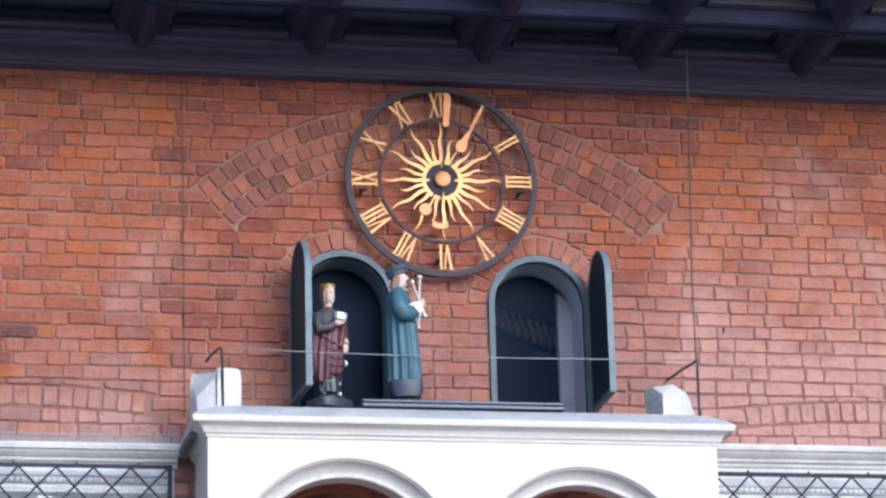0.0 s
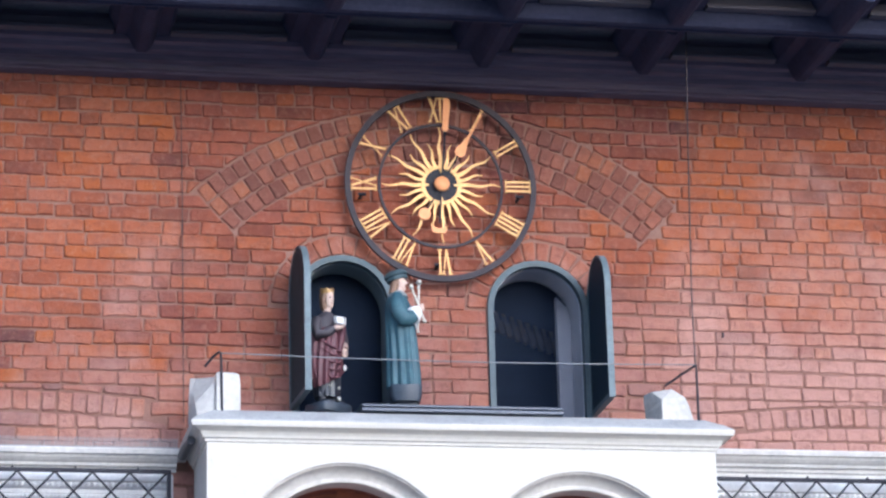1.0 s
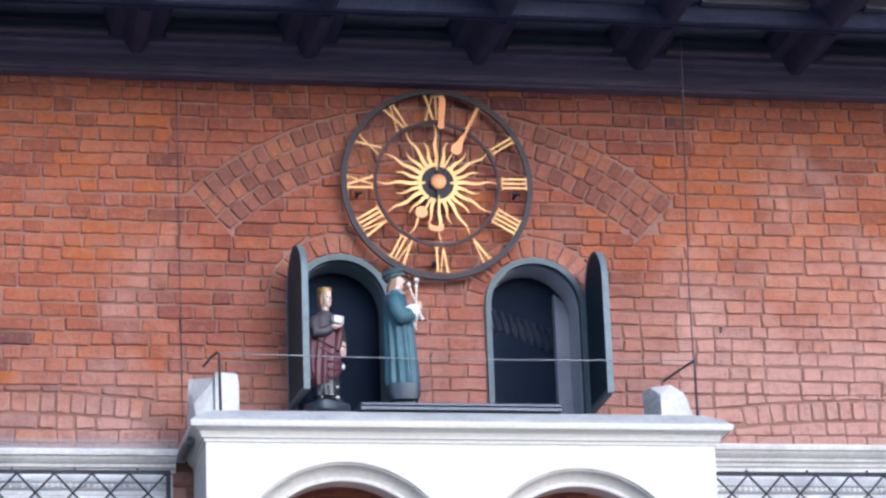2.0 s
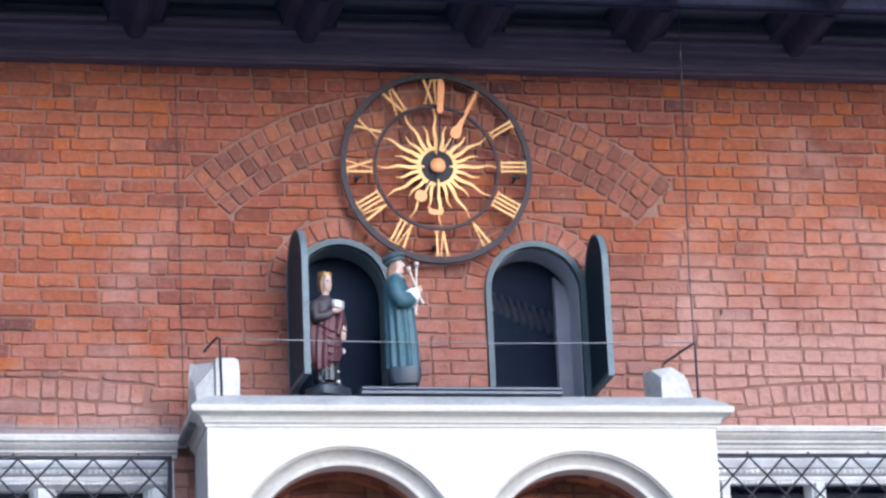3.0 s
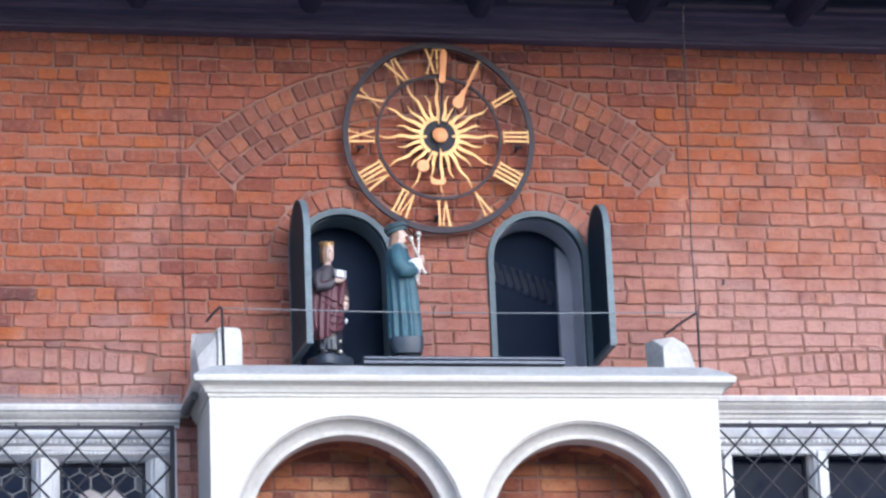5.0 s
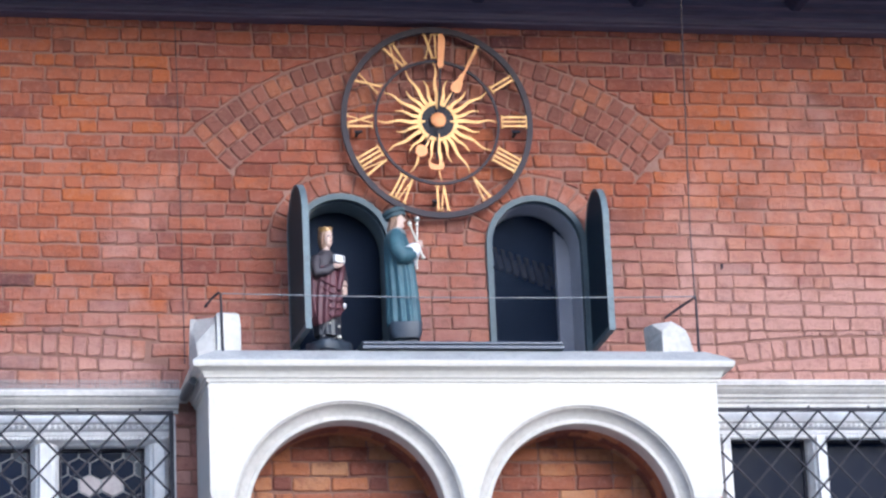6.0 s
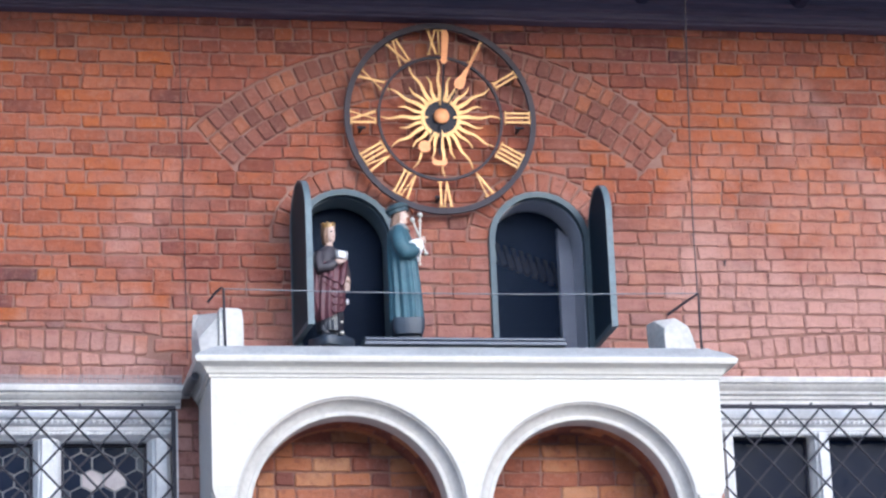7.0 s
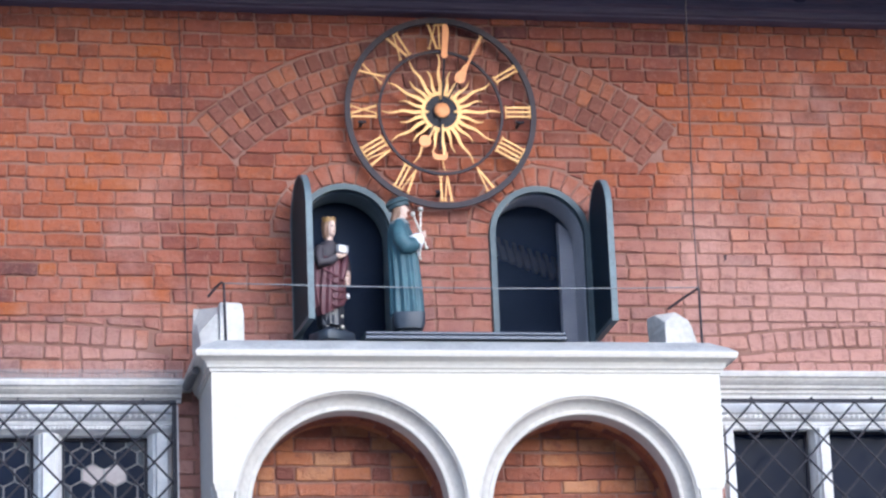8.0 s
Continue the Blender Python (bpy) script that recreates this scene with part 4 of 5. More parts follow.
# ---- carved figures ----
def oval(cx, cy, ax, ay, z, folds=0, deep=0.0, n=36, twist=0.0):
    return [(cx + ax * (1 + deep * math.cos(folds * t + twist)) * math.cos(t), cy + ay * (1 + deep * math.cos(folds * t + twist)) * math.sin(t), z)
            for t in [2 * math.pi * k / n for k in range(n)]]


def musician():
    bm = bmesh.new()
    box(bm, -0.075, 0.075, -0.06, 0.06, -0.045, 0.03, 0.004, 6)
    loft(bm, [[(x - 0.005, y, z) for x, y in ((-w, -0.085), (-w + 0.03, -0.11), (w - 0.03, -0.11), (w, -0.085), (w, 0.085), (w - 0.03, 0.11), (-w + 0.03, 0.11), (-w, 0.085))] for z, w in ((0.0, 0.090), (0.035, 0.110), (0.108, 0.114), (0.118, 0.110))], 6)
    # robe, fuller towards the front hem, in deep upright folds
    loft(bm, [oval(o, 0, a, b, z, 11, d * 1.35, n=99, twist=z * 1.6) for z, a, b, d, o in ((0.116, 0.112, 0.105, 0.075, -0.014), (0.13, 0.113, 0.106, 0.085, -0.014), (0.25, 0.110, 0.102, 0.085, -0.016), (0.38, 0.106, 0.10, 0.07, -0.021),
         (0.50, 0.104, 0.104, 0.05, -0.027), (0.58, 0.103, 0.110, 0.03, -0.032), (0.66, 0.098, 0.114, 0.015, -0.038), (0.72, 0.088, 0.112, 0.0, -0.045), (0.765, 0.074, 0.095, 0.0, -0.050), (0.80, 0.056, 0.068, 0.0, -0.050))], 1)
    # pale collar
    loft(bm, [oval(-0.046 + o, 0, a, b, z, n=28) for z, a, b, o in ((0.772, 0.078, 0.094, 0.0), (0.792, 0.067, 0.080, 0.002), (0.812, 0.050, 0.056, 0.006), (0.822, 0.038, 0.040, 0.008))], 7)
    for s in (-1, 1):
        tube(bm, [(-0.052, s * 0.095, 0.765), (-0.058, s * 0.135, 0.70), (-0.045, s * 0.15, 0.63), (-0.018, s * 0.148, 0.588), (0.022, s * 0.125, 0.590), (0.052, s * 0.095, 0.62)], [0.040, 0.056, 0.062, 0.060, 0.056, 0.052], 14, 1)
        tube(bm, [(0.042, s * 0.105, 0.600), (0.054, s * 0.090, 0.622), (0.078, s * 0.062, 0.655), (0.090, s * 0.048, 0.672)], [0.058, 0.060, 0.048, 0.036], 14, 2)
        tube(bm, [(0.082, s * 0.052, 0.668), (0.112, s * 0.024, 0.698)], [0.026, 0.024], 10, 3)
        ball(bm, (0.118, s * 0.018, 0.703 + 0.012 * s), (0.026, 0.022, 0.024), 3)
        for q in range(3):
            tube(bm, [(0.118, s * 0.022, 0.695 + 0.014 * q), (0.138, s * 0.008, 0.698 + 0.014 * q)], [0.008, 0.006], 6, 3)
    # two pipes, crossed at the fingers
    tube(bm, [(0.092, -0.030, 0.520), (0.097, -0.028, 0.60), (0.104, -0.024, 0.78), (0.108, -0.022, 0.872)], [0.0045, 0.006, 0.006, 0.007], 8, 4)
    tube(bm, [(0.107, -0.022, 0.868), (0.108, -0.022, 0.880), (0.108, -0.022, 0.900)], [0.010, 0.021, 0.016], 10, 4)
    ball(bm, (0.105, -0.024, 0.842), 0.013, 4, 8)
    for z in (0.520, 0.585):
        ball(bm, (0.093, -0.030, z), 0.011, 4, 8)
    tube(bm, [(0.140, 0.004, 0.615), (0.110, -0.002, 0.70), (0.056, -0.004, 0.855)], [0.010, 0.006, 0.006], 8, 4)
    ball(bm, (0.054, -0.004, 0.858), (0.018, 0.016, 0.020), 4, 8)
    ball(bm, (0.143, 0.004, 0.608), (0.016, 0.013, 0.014), 4, 8)
    # head in profile: jaw, nose, brow, long hair and a slouched beret
    tube(bm, [(-0.040, 0, 0.79), (-0.034, 0, 0.845)], [0.036, 0.034], 12, 3)
    loft(bm, [oval(o, 0, a, b, z, n=24) for z, a, b, o in ((0.830, 0.018, 0.020, -0.012), (0.842, 0.028, 0.030, -0.018), (0.858, 0.033, 0.034, -0.022), (0.878, 0.036, 0.037, -0.024), (0.90, 0.037, 0.039, -0.026), (0.925, 0.038, 0.040, -0.028), (0.955, 0.034, 0.038, -0.032))], 3)
    loft(bm, [[(0.006, -0.010, 0.872), (0.006, 0.010, 0.872), (0.004, 0.006, 0.916), (0.004, -0.006, 0.916)], [(0.031, -0.006, 0.882), (0.031, 0.006, 0.882), (0.012, 0.004, 0.914), (0.012, -0.004, 0.914)]], 3)
    ball(bm, (0.006, 0, 0.843), (0.012, 0.014, 0.010), 3, 8)
    ball(bm, (0.008, 0, 0.862), (0.008, 0.014, 0.005), 8, 8)
    for s in (-1, 1):
        ball(bm, (0.002, s * 0.020, 0.907), (0.010, 0.008, 0.005), 5, 8)
        ball(bm, (-0.030, s * 0.038, 0.893), (0.010, 0.006, 0.016), 3, 8)
    loft(bm, [oval(o, 0, a, b, z, 9, 0.05, n=45) for z, a, b, o in ((0.800, 0.030, 0.046, -0.078), (0.83, 0.036, 0.048, -0.070), (0.87, 0.034, 0.046, -0.060), (0.91, 0.036, 0.047, -0.056), (0.95, 0.036, 0.046, -0.046))], 5)
    tilt = Matrix.Translation((-0.046, 0, 0.925)) @ Matrix.Rotation(radians(-17), 4, "Y")
    for prof in (((-0.020, 0.066), (-0.022, 0.074), (-0.008, 0.078), (0.004, 0.074)), ((0.0, 0.072), (0.012, 0.086), (0.030, 0.082), (0.048, 0.058), (0.054, 0.028), (0.055, 0.006))):
        loft(bm, [[tuple(tilt @ Vector(p)) for p in oval(-0.004, 0, a, a * 0.86, z, 7, 0.03, n=28)] for z, a in prof], 0)
    return solid("carved_figure", bm, [HAT, ROBE_TEAL, WHITE_PAINT, SKIN, SILVER, HAIR, BASE_PAINT, COLLAR, LIPS], "painted wooden figure in a teal robe holding a pipe", "statue", "clock figures", smooth=50)


def crowned():
    bm = bmesh.new()
    box(bm, -0.075, 0.075, -0.06, 0.06, -0.045, 0.004, 0.004, 7)
    loft(bm, [[(x, y, z) for x, y in ((-w, -0.09), (-w + 0.03, -0.115), (w - 0.03, -0.115), (w, -0.09), (w, 0.09), (w - 0.03, 0.115), (-w + 0.03, 0.115), (-w, 0.09))] for z, w in ((0.0, 0.13), (0.02, 0.14), (0.058, 0.138), (0.066, 0.13))], 7)
    # tall boots, one knee forward
    for s in (-1, 1):
        tube(bm, [(s * 0.046, 0, 0.064), (s * 0.046, 0.004, 0.11), (s * 0.05, -0.006, 0.20), (s * 0.052, 0.0, 0.34)], [0.034, 0.032, 0.046, 0.052], 14, 0)
        tube(bm, [(s * 0.05, -0.006, 0.212), (s * 0.05, -0.006, 0.228)], [0.050, 0.051], 14, 0)
        loft(bm, [[(s * 0.048 + x, y, z) for x, y in ((-0.030, 0.03), (-0.034, -0.04), (-0.024, -0.095), (0.024, -0.095), (0.034, -0.04), (0.030, 0.03))] for z in (0.062, 0.080)] +
             [[(s * 0.048 + x * 0.7, y * 0.75, 0.098) for x, y in ((-0.030, 0.03), (-0.034, -0.04), (-0.024, -0.085), (0.024, -0.085), (0.034, -0.04), (0.030, 0.03))]], 0)
    for c, r in (((0.010, -0.108, 0.094), 0.017), ((0.058, -0.05, 0.19), 0.012), ((-0.03, -0.055, 0.20), 0.009)):
        ball(bm, c, r, 9, 10)
    # tunic skirt, then the cloak wrapped across it, its hem swinging lower on one side
    loft(bm, [oval(0.002, 0.02, a, 0.084, z, 9, d, n=54, twist=3 * z) for z, a, d in ((0.12, 0.092, 0.06), (0.25, 0.104, 0.07), (0.42, 0.104, 0.05), (0.52, 0.098, 0.03))], 0)
    rings = []
    for z, a, b, d, o in ((0.0, 0.100, 0.088, 0.06, -0.012), (0.03, 0.108, 0.095, 0.08, -0.014), (0.12, 0.112, 0.098, 0.085, -0.012), (0.22, 0.112, 0.096, 0.075, -0.006), (0.31, 0.106, 0.090, 0.05, 0.0), (0.37, 0.098, 0.080, 0.03, 0.006), (0.40, 0.086, 0.068, 0.0, 0.012)):
        ring_pts = oval(o, -0.006, a, b, 0.245 + z, 11, d, n=77, twist=-7 * z)
        rings.append([(x, y, zz + (0.16 - 0.4 * z) * 0.35 * x / 0.1 * (1 if z < 0.3 else 0.4)) for x, y, zz in ring_pts])
    loft(bm, rings, 1)
    for k in range(5):
        f = k / 4
        tube(bm, [(-0.115 + 0.03 * f, -0.06, 0.52 - 0.055 * k), (-0.05, -0.105, 0.47 - 0.058 * k), (0.02, -0.108, 0.455 - 0.05 * k), (0.085, -0.072, 0.50 - 0.045 * k)], [0.004, 0.008, 0.008, 0.004], 7, 1)
    tube(bm, [(0.085, -0.05, 0.69), (0.070, -0.085, 0.62), (0.045, -0.10, 0.53), (0.02, -0.102, 0.44)], [0.018, 0.026, 0.028, 0.02], 9, 1)
    loft(bm, [oval(x, 0.03, a, 0.055, z, 7, 0.10, n=42, twist=6 * z) for z, a, x in ((0.24, 0.03, -0.105), (0.32, 0.050, -0.112), (0.42, 0.056, -0.108), (0.55, 0.052, -0.10), (0.62, 0.03, -0.09))], 1)
    # chest and round shoulders
    loft(bm, [oval(0, 0.005, a, b, z) for z, a, b in ((0.50, 0.092, 0.078), (0.58, 0.092, 0.080), (0.64, 0.102, 0.082), (0.68, 0.100, 0.076), (0.71, 0.084, 0.064), (0.735, 0.055, 0.050), (0.752, 0.034, 0.036))], 2)
    tube(bm, [(-0.088, 0, 0.685), (-0.122, -0.015, 0.62), (-0.118, -0.05, 0.555), (-0.075, -0.10, 0.578), (-0.035, -0.118, 0.60)], [0.036, 0.042, 0.042, 0.036, 0.028], 14, 2)
    ball(bm, (-0.010, -0.122, 0.612), (0.034, 0.022, 0.020), 3, 10)
    for q in range(4):
        tube(bm, [(0.005 + 0.004 * q, -0.128, 0.604 + 0.008 * q), (0.032 + 0.003 * q, -0.146, 0.618 + 0.009 * q)], [0.007, 0.006], 6, 3)
    # open book with a dark gutter
    box(bm, -0.040, 0.036, -0.150, -0.124, 0.632, 0.690, 0.004, 5)
    box(bm, 0.040, 0.054, -0.148, -0.122, 0.632, 0.692, 0.003, 5)
    box(bm, 0.0355, 0.0405, -0.146, -0.125, 0.634, 0.688, 0.0, 0)
    tube(bm, [(0.088, 0, 0.685), (0.122, -0.008, 0.61), (0.128, -0.018, 0.55), (0.118, -0.036, 0.51)], [0.036, 0.041, 0.039, 0.031], 14, 2)
    tube(bm, [(0.122, -0.03, 0.53), (0.112, -0.055, 0.485)], [0.031, 0.026], 10, 3)
    ball(bm, (0.098, -0.068, 0.455), (0.028, 0.024, 0.034), 3, 10)
    for q in range(4):
        tube(bm, [(0.084 + 0.009 * q, -0.076, 0.445), (0.080 + 0.009 * q, -0.082, 0.415 + 0.003 * q)], [0.008, 0.006], 6, 3)
    ball(bm, (0.108, -0.06, 0.345), (0.013, 0.012, 0.022), 5, 8)
    # neck and head, turned slightly aside
    tube(bm, [(-0.002, 0, 0.735), (-0.002, -0.004, 0.80)], [0.029, 0.027], 12, 3)
    loft(bm, [oval(0.002, -0.010 + o, a, b, z, n=24) for z, a, b, o in ((0.780, 0.014, 0.018, -0.016), (0.790, 0.023, 0.030, -0.012), (0.808, 0.029, 0.039, -0.008), (0.835, 0.033, 0.043, -0.005), (0.860, 0.034, 0.044, -0.003), (0.895, 0.032, 0.042, 0.0), (0.91, 0.026, 0.036, 0.002))], 3)
    loft(bm, [[(-0.006, -0.050, 0.826), (0.010, -0.050, 0.826), (0.007, -0.048, 0.866), (-0.003, -0.048, 0.866)], [(-0.003, -0.070, 0.832), (0.007, -0.070, 0.832), (0.004, -0.058, 0.864), (0.0, -0.058, 0.864)]], 3)
    ball(bm, (0.002, -0.054, 0.811), (0.011, 0.006, 0.004), 8, 8)
    for s in (-1, 1):
        ball(bm, (0.002 + s * 0.015, -0.052, 0.852), (0.009, 0.006, 0.006), 0, 8)
    # loose fair hair, longer on one side, under a toothed crown
    loft(bm, [oval(-0.004, 0.010, a, b, z, 9, 0.05, n=36) for z, a, b in ((0.770, 0.034, 0.034), (0.81, 0.044, 0.042), (0.85, 0.046, 0.046), (0.895, 0.042, 0.048), (0.925, 0.030, 0.038))], 6)
    tube(bm, [(-0.030, -0.015, 0.885), (-0.046, -0.012, 0.84), (-0.044, -0.006, 0.80)], [0.012, 0.016, 0.008], 8, 6)
    tube(bm, [(0.028, -0.018, 0.885), (0.040, -0.010, 0.84), (0.038, -0.002, 0.81)], [0.008, 0.010, 0.006], 8, 6)
    k = 40
    rim = [(0.046 * math.cos(2 * math.pi * i / k), 0.050 * math.sin(2 * math.pi * i / k)) for i in range(k)]
    lift = [0.922 if i % 5 == 0 else 0.919 if i % 5 in (1, 4) else 0.914 for i in range(k)]
    loft(bm, [[(x, y, 0.886) for x, y in rim], [(x * 1.05, y * 1.05, 0.900) for x, y in rim], [(x * 1.02, y * 1.02, 0.906) for x, y in rim], [(x * 1.05, y * 1.05, z) for (x, y), z in zip(rim, lift)], [(x * 1.02, y * 1.02, z - 0.004) for (x, y), z in zip(rim, lift)], [(x * 0.9, y * 0.9, 0.908) for x, y in rim]], 4)
    for i in range(8):
        x, y = rim[i * 5]
        ball(bm, (x * 1.06, y * 1.06, 0.923), 0.005, 4, 6)
    return solid("carved_figure", bm, [BOOTS, CLOAK, TUNIC, SKIN, GOLD_OLD, WHITE_PAINT, HAIR, BASE_PAINT, LIPS, SILVER], "crowned painted wooden figure in a wine-red cloak", "statue", "clock figures", smooth=50)


HAIR = material("brown_hair_paint", [(0.15, 0.085, 0.055), (0.24, 0.15, 0.10)], rough=0.6, scale=20)
BASE_PAINT = material("blue_grey_base_paint", [(0.018, 0.026, 0.042), (0.036, 0.048, 0.070)], rough=0.5, scale=14, bump=0.2)
COLLAR = material("pale_grey_collar", [(0.16, 0.18, 0.19), (0.27, 0.28, 0.28)], rough=0.6, scale=14, bump=0.2)
LIPS = material("faded_red_paint", [(0.30, 0.12, 0.09), (0.36, 0.16, 0.12)], rough=0.6, scale=14, bump=0)
fig = musician()
fig.matrix_world = pose(-0.405, -0.690, 6.366, 0, 0, -6)
fig = crowned()
fig.matrix_world = pose(-0.906, -0.36, 6.362, 0, 0, 30)

# timber of the mechanism, just visible in the dark of the chamber
# made-up toothed bar standing for a faint sloping row of vault bricks
bm = bmesh.new()
prism(bm, [(0.50, 7.52), (1.12, 7.30), (1.12, 7.22), (0.50, 7.42)], 0.93, 1.0)
for k in range(9):
    x = 0.52 + 0.062 * k
    prism(bm, [(x, 7.55 - 0.022 * k), (x + 0.03, 7.54 - 0.022 * k), (x + 0.075, 7.36 - 0.024 * k), (x + 0.045, 7.37 - 0.024 * k)], 0.88, 0.928)
solid("mechanism_beam", bm, BROWN_SLOPE, "dim brown toothed bar added for a faint sloping row of bricks", "beam")

# ---- bricks ----
COURSE, JOINT = 0.104, 0.0105
TOP_COURSE = 8.912
rng = random.Random(7)


def worn_outline(poly, r, round_off=0.010, wander=0.0056):
    """The outline with its corners knocked off and its long sides slightly uneven."""
    out, k = [], len(poly)
    for i in range(k):
        (px, pz), (x, z), (qx, qz) = poly[i - 1], poly[i], poly[(i + 1) % k]
        for tx, tz in ((px, pz), (qx, qz)):
            d = math.hypot(tx - x, tz - z) or 1
            step = min(round_off * r.uniform(0.5, 1.5), d * 0.3)
            out.append((x + (tx - x) / d * step, z + (tz - z) / d * step))
        d = math.hypot(qx - x, qz - z)
        if d > 0.2:
            out.append(((x + qx) / 2, (z + qz) / 2))
    return [(x + r.uniform(-wander, wander), z + r.uniform(-wander, wander)) for x, z in out]


def brick_solid(poly, depth, r, verts, faces, bevel=0.008):
    """A brick of that outline, proud by depth, its front edges worn round."""
    pts = worn_outline(poly, r)
    k = len(pts)
    cx, cz = sum(p[0] for p in pts) / k, sum(p[1] for p in pts) / k
    base = len(verts)
    lean, twist = r.uniform(-0.003, 0.003), r.uniform(-0.002, 0.002)
    verts += [(x, 0.003, z) for x, z in pts]
    verts += [(x, -depth + bevel, z) for x, z in pts]
    for x, z in pts:
        d = math.hypot(x - cx, z - cz) or 1
        verts.append((x - (x - cx) / d * bevel * 1.2, -depth + lean * (z - cz) / 0.09 + twist * (x - cx) / 0.1, z - (z - cz) / d * bevel * 1.2))
    for ring_no in range(2):
        a, b = base + ring_no * k, base + (ring_no + 1) * k
        faces += [(a + i, a + (i + 1) % k, b + (i + 1) % k, b + i) for i in range(k)]
    faces.append(tuple(base + 2 * k + i for i in range(k)))


def brick_mesh(name, polys, depth, r, mat):
    verts, faces = [], []
    for p in polys:
        brick_solid(p, depth + r.uniform(-0.005, 0.006), r, verts, faces)
    me = bpy.data.meshes.new(name)
    me.from_pydata(verts, [], faces)
    me.materials.append(mat)
    bm = bmesh.new()
    bm.from_mesh(me)
    bmesh.ops.recalc_face_normals(bm, faces=bm.faces[:])
    bm.to_mesh(me)
    bm.free()
    return me


def spans(z):
    """Stretches of the wall between x = -3.9 and 3.9 that a course at height z fills."""
    lo, hi = -3.9, 3.9
    if z < 6.0:
        lo, hi = -2.0, 2.02
    cuts = []
    if SILL < z < SPRING + 0.02:
        cuts = [(LX0, LX1), (RX0, RX1)]
    out, x = [], lo
    for a, b in cuts:
        out.append((x, a))
        x = b
    return out + [(x, hi)]


def cut_by_arches(poly):
    """Cut a brick to the ring of the arch that it meets; the outline, and whether it was cut."""
    cut = False
    for c in (LC, RC):
        mx, mz = sum(p[0] for p in poly) / len(poly) - c, sum(p[1] for p in poly) / len(poly) - SPRING
        d = math.hypot(mx, mz)
        if d < 0.85 and mz > -0.03:
            new_poly = clip(poly, mx / d, mz / d, mx / d * c + mz / d * SPRING + 0.548)
            cut |= new_poly != poly
            poly = new_poly
            if len(poly) < 3:
                return [], True
    mx, mz = sum(p[0] for p in poly) / len(poly), sum(p[1] for p in poly) / len(poly) - BIG_Z
    d, a = math.hypot(mx, mz), math.atan2(mx, mz)
    if 2.0 < d < 3.0 and abs(a) < BIG_A + 0.12:
        if abs(a) > BIG_A and BIG_R0 < d < BIG_R1:
            s = 1 if a > 0 else -1
            nx, nz = s * math.cos(BIG_A), -math.sin(BIG_A)
            new_poly = clip(poly, nx, nz, nz * BIG_Z + 0.012)
        elif abs(a) <= BIG_A + 0.03:
            if d > (BIG_R0 + BIG_R1) / 2:
                new_poly = clip(poly, mx / d, mz / d, mz / d * BIG_Z + BIG_R1 + 0.012)
            else:
                new_poly = clip(poly, -mx / d, -mz / d, -mz / d * BIG_Z - BIG_R0 + 0.012)
        else:
            new_poly = poly
        cut |= new_poly != poly
        poly = new_poly
        if len(poly) < 3:
            return [], True
    for c, zc in LOW_ARCHES:
        mx, mz = sum(p[0] for p in poly) / len(poly) - c, sum(p[1] for p in poly) / len(poly) - zc
        d, a = math.hypot(mx, mz), math.atan2(mx, mz)
        if LOW_R0 - 0.3 < d < LOW_R1 + 0.3 and abs(a) < LOW_A + 0.05:
            if abs(a) > LOW_A and LOW_R0 < d < LOW_R1:
                s = 1 if a > 0 else -1
                new_poly = clip(poly, s * math.cos(LOW_A), -math.sin(LOW_A), s * math.cos(LOW_A) * c - math.sin(LOW_A) * zc + 0.012)
            elif abs(a) <= LOW_A + 0.01:
                if d > (LOW_R0 + LOW_R1) / 2:
                    new_poly = clip(poly, mx / d, mz / d, mx / d * c + mz / d * zc + LOW_R1 + 0.012)
                else:
                    new_poly = clip(poly, -mx / d, -mz / d, -mx / d * c - mz / d * zc - LOW_R0 + 0.012)
            else:
                new_poly = poly
            cut |= new_poly != poly
            poly = new_poly
            if len(poly) < 3:
                return [], True
    return poly, cut


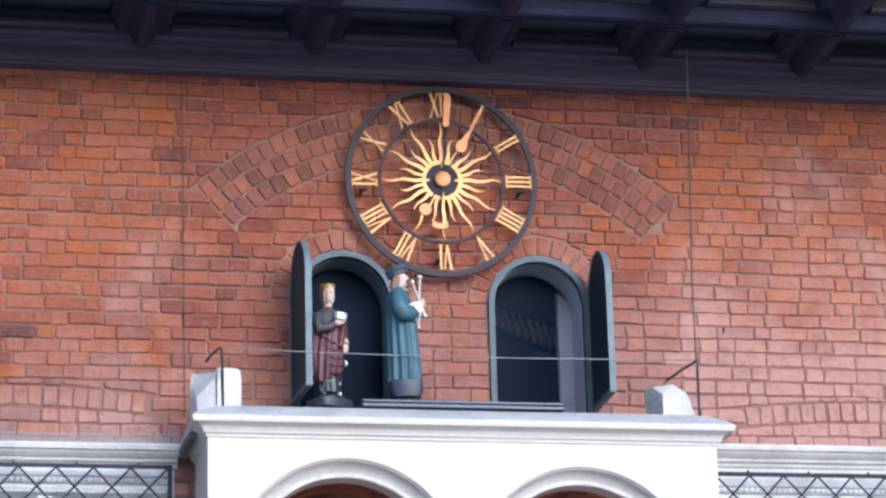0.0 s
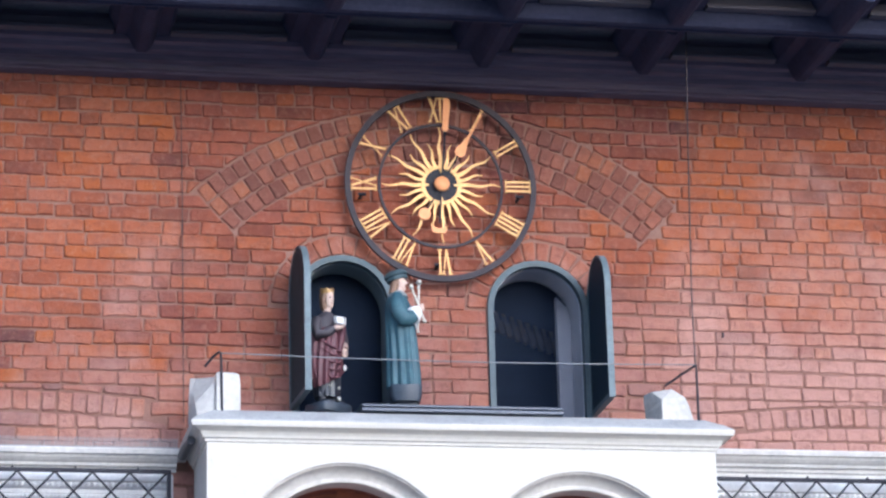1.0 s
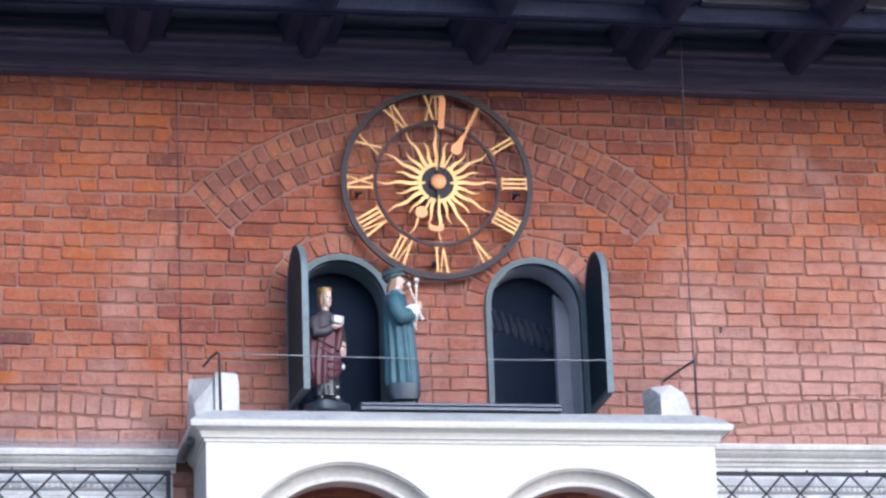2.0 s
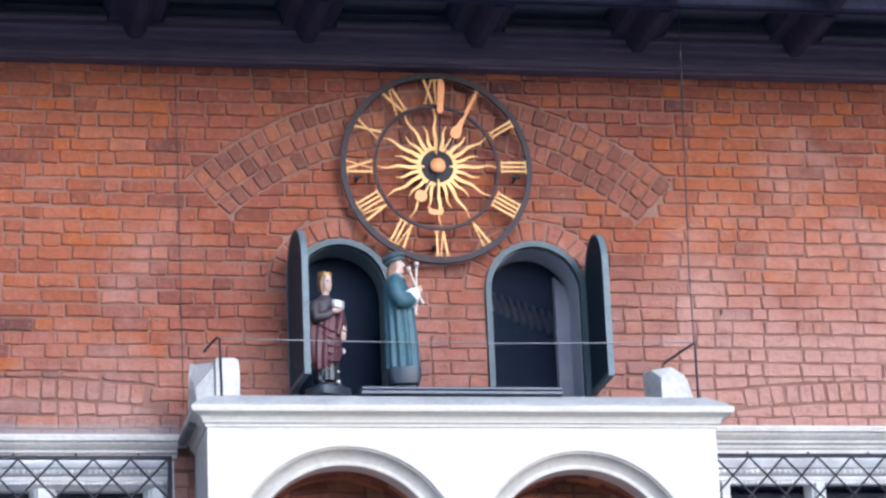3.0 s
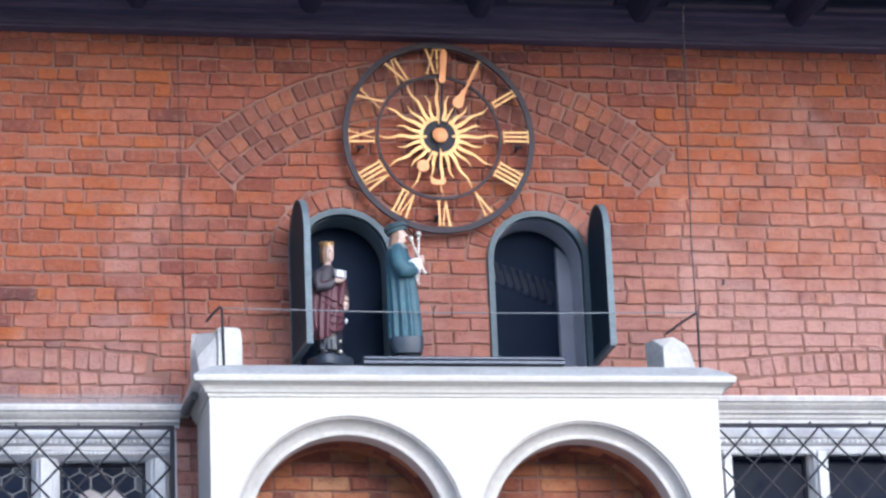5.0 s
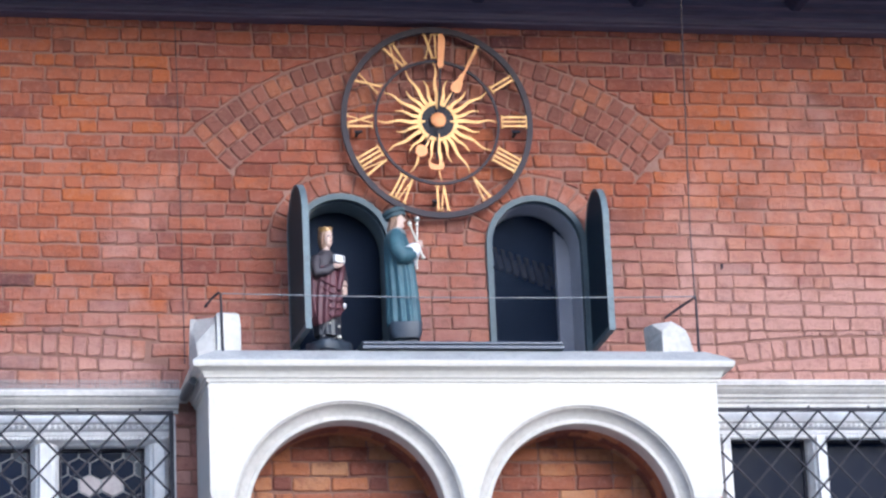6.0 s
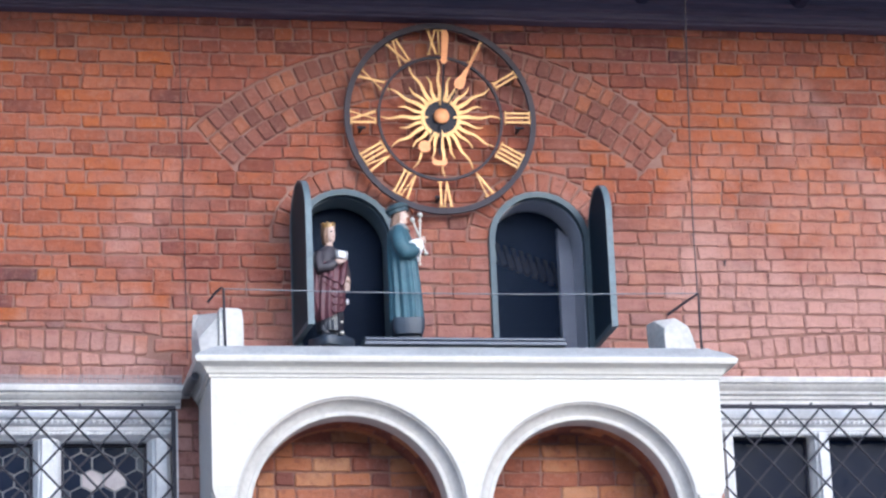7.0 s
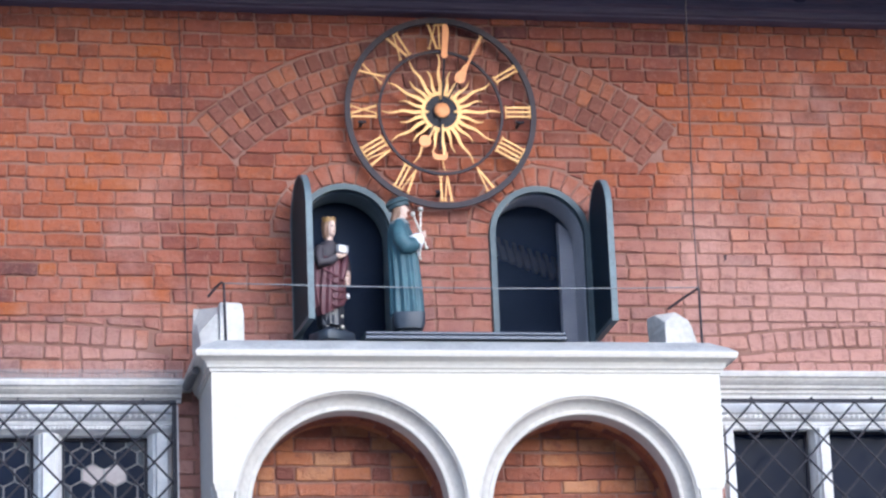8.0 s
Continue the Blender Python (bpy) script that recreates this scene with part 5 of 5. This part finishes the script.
S_LEN, H_LEN = 0.262, 0.128
variants = {}
for kind, length in (("s", S_LEN), ("h", H_LEN)):
    variants[kind] = [brick_mesh("brick", [[(0, 0), (length, 0), (length, COURSE - JOINT), (0, COURSE - JOINT)]], 0.014, rng, BRICK_BAY) for _ in range(12)]
whole, joined, niche = [], [], []
for k in range(38):
    z0 = TOP_COURSE - (k + 1) * COURSE + JOINT
    z1 = z0 + COURSE - JOINT
    if k == 0:
        row_lists = [(z0, z1), (z1 + JOINT, WALL_TOP + 0.01)]
    else:
        row_lists = [(z0, z1)]
    for za, zb in row_lists:
        if zb < 5.0:
            continue
        for x0, x1 in spans((za + zb) / 2):
            x = x0 - (rng.uniform(0, 0.2) if x0 < -3 else 0)
            header_run = 0.62 if k < 3 else 0.42
            last = "h"
            while x < x1 - 0.03:
                kind = "h" if rng.random() < (header_run if last == "s" else header_run * 0.72) else "s"
                last = kind
                length = S_LEN if kind == "s" else H_LEN
                if not (-2.1 < x < 1.75):
                    length *= rng.uniform(0.88, 1.10)
                full = True
                if x + length > x1 - 0.06:
                    length, full = x1 - x - (0.004 if x1 < 3 else 0), False
                sag = rng.uniform(-0.003, 0.003) + 0.007 * math.sin(1.7 * x + 0.9 * k) + 0.005 * math.sin(0.6 * x - 0.35 * k)
                poly = [(x, za + sag), (x + length, za + sag), (x + length, zb + sag), (x, zb + sag)]
                x += length + JOINT * rng.uniform(0.8, 1.25)
                poly, was_cut = cut_by_arches(poly)
                if len(poly) < 3 or area(poly) < 0.0007:
                    continue
                px = sum(p[0] for p in poly) / len(poly)
                if zb < STRING + 0.02 and not -2.0 < px < 2.02:
                    continue
                if zb < 6.0 and -1.7 < px < 1.65:
                    niche.append(poly)
                elif full and not was_cut and k and -1.95 < px < 1.75 and 6.55 < za < 8.9 and len(whole) < 300:
                    whole.append((kind, poly[0]))
                else:
                    joined.append(poly)
in_bay = [p for p in joined if -1.93 < sum(q[0] for q in p) / len(p) < 1.72]
flanks = [p for p in joined if not -1.93 < sum(q[0] for q in p) / len(p) < 1.72]
for polys, mat in ((in_bay, BRICK_BAY), (flanks, BRICK)):
    rest = new("brickwork", brick_mesh("brickwork", polys, 0.014, rng, mat))
    rest.parent = wall
    rest["kind"] = "stuff"
for kind, (x, z) in whole:
    ob = new("brick", rng.choice(variants[kind]))
    ob.parent = wall
    ob.location = (x, rng.uniform(-0.003, 0.002), z)


def voussoirs(name, label, c, zc, rings, a_lo, a_hi, pitch, mat, depth=0.015):
    """Rings of bricks set on a curve; angles are from straight up, clockwise."""
    holder = thing(name, label, "brick arch", (c, 0, zc), kind="structure")
    for r0, r1 in rings:
        rm = r0 + 0.3 * (r1 - r0)
        n = max(1, round((a_hi - a_lo) * rm / pitch))
        step = (a_hi - a_lo) / n
        gap = 0.006 / rm
        shapes = []
        for _ in range(4):
            pts = [(r * math.sin(t), r * math.cos(t)) for r, t in ((r0 + 0.006, -step / 2 + gap * rm / r0), (r0 + 0.006, step / 2 - gap * rm / r0),
                                                                  (r1 - 0.006, step / 2 - gap * rm / r1), (r1 - 0.006, -step / 2 + gap * rm / r1))]
            shapes.append(brick_mesh("brick", [pts], depth, rng, mat))
        for i in range(n):
            a = a_lo + (i + 0.5) * step + rng.uniform(-0.004, 0.004) / rm
            ob = new("brick", rng.choice(shapes))
            ob.parent = holder
            ob.rotation_euler = (0, a, 0)
            ob.location = (0, rng.uniform(-0.002, 0.002), 0)
    return holder


for c in (LC, RC):
    voussoirs("window_arch_brickwork", "round arch of red bricks standing on end", c, SPRING, [(WR + 0.002, 0.540)], -math.pi / 2, math.pi / 2, 0.094, BRICK_RED)
w3 = (BIG_R1 - BIG_R0) / 3
voussoirs("relieving_arch_brickwork", "wide segmental arch of three brick rings in the wall", 0, BIG_Z, [(BIG_R0 + i * w3, BIG_R0 + (i + 1) * w3) for i in range(3)], -BIG_A, BIG_A, 0.104, BRICK_RING)
for c, zc in LOW_ARCHES:
    voussoirs("lintel_arch_brickwork", "flat arch of upright bricks above the mullioned window", c, zc, [(LOW_R0, LOW_R1)], -LOW_A, LOW_A, 0.104, BRICK)

# brick soffits behind the balcony arches, and the brick back of the niches
for c, zc, ri, ro in ARCHES:
    bm = bmesh.new()
    band(bm, arc(c, zc, ri + 0.10, 0, math.pi, 40), arc(c, zc, ri + 0.010, 0, math.pi, 40), BY + 0.272, NICHE + 0.001)
    part("soffit", bm, MORTAR, balcony, smooth=40)
    for row in range(3):
        y0 = BY + 0.274 + row * 0.115
        y1 = y0 + 0.105
        n = 9
        for i in range(n if row % 2 == 0 else n - 1):
            t0 = math.pi * (i + (0.5 if row % 2 else 0)) / n + 0.008
            t1 = t0 + math.pi / n - 0.016
            rr = ri + rng.uniform(0.0, 0.005)
            inner, outer = arc(c, zc, rr, t0, t1, 4), arc(c, zc, rr + 0.03, t0, t1, 4)
            part("brick", band(bmesh.new(), outer, inner, y0, y1), BRICK_SHELTERED, balcony)
for poly in niche:
    ob = new("brick", brick_mesh("brick", [poly], 0.012, rng, BRICK_SHELTERED))
    ob.parent = balcony
    ob.location = (0, NICHE, 0)
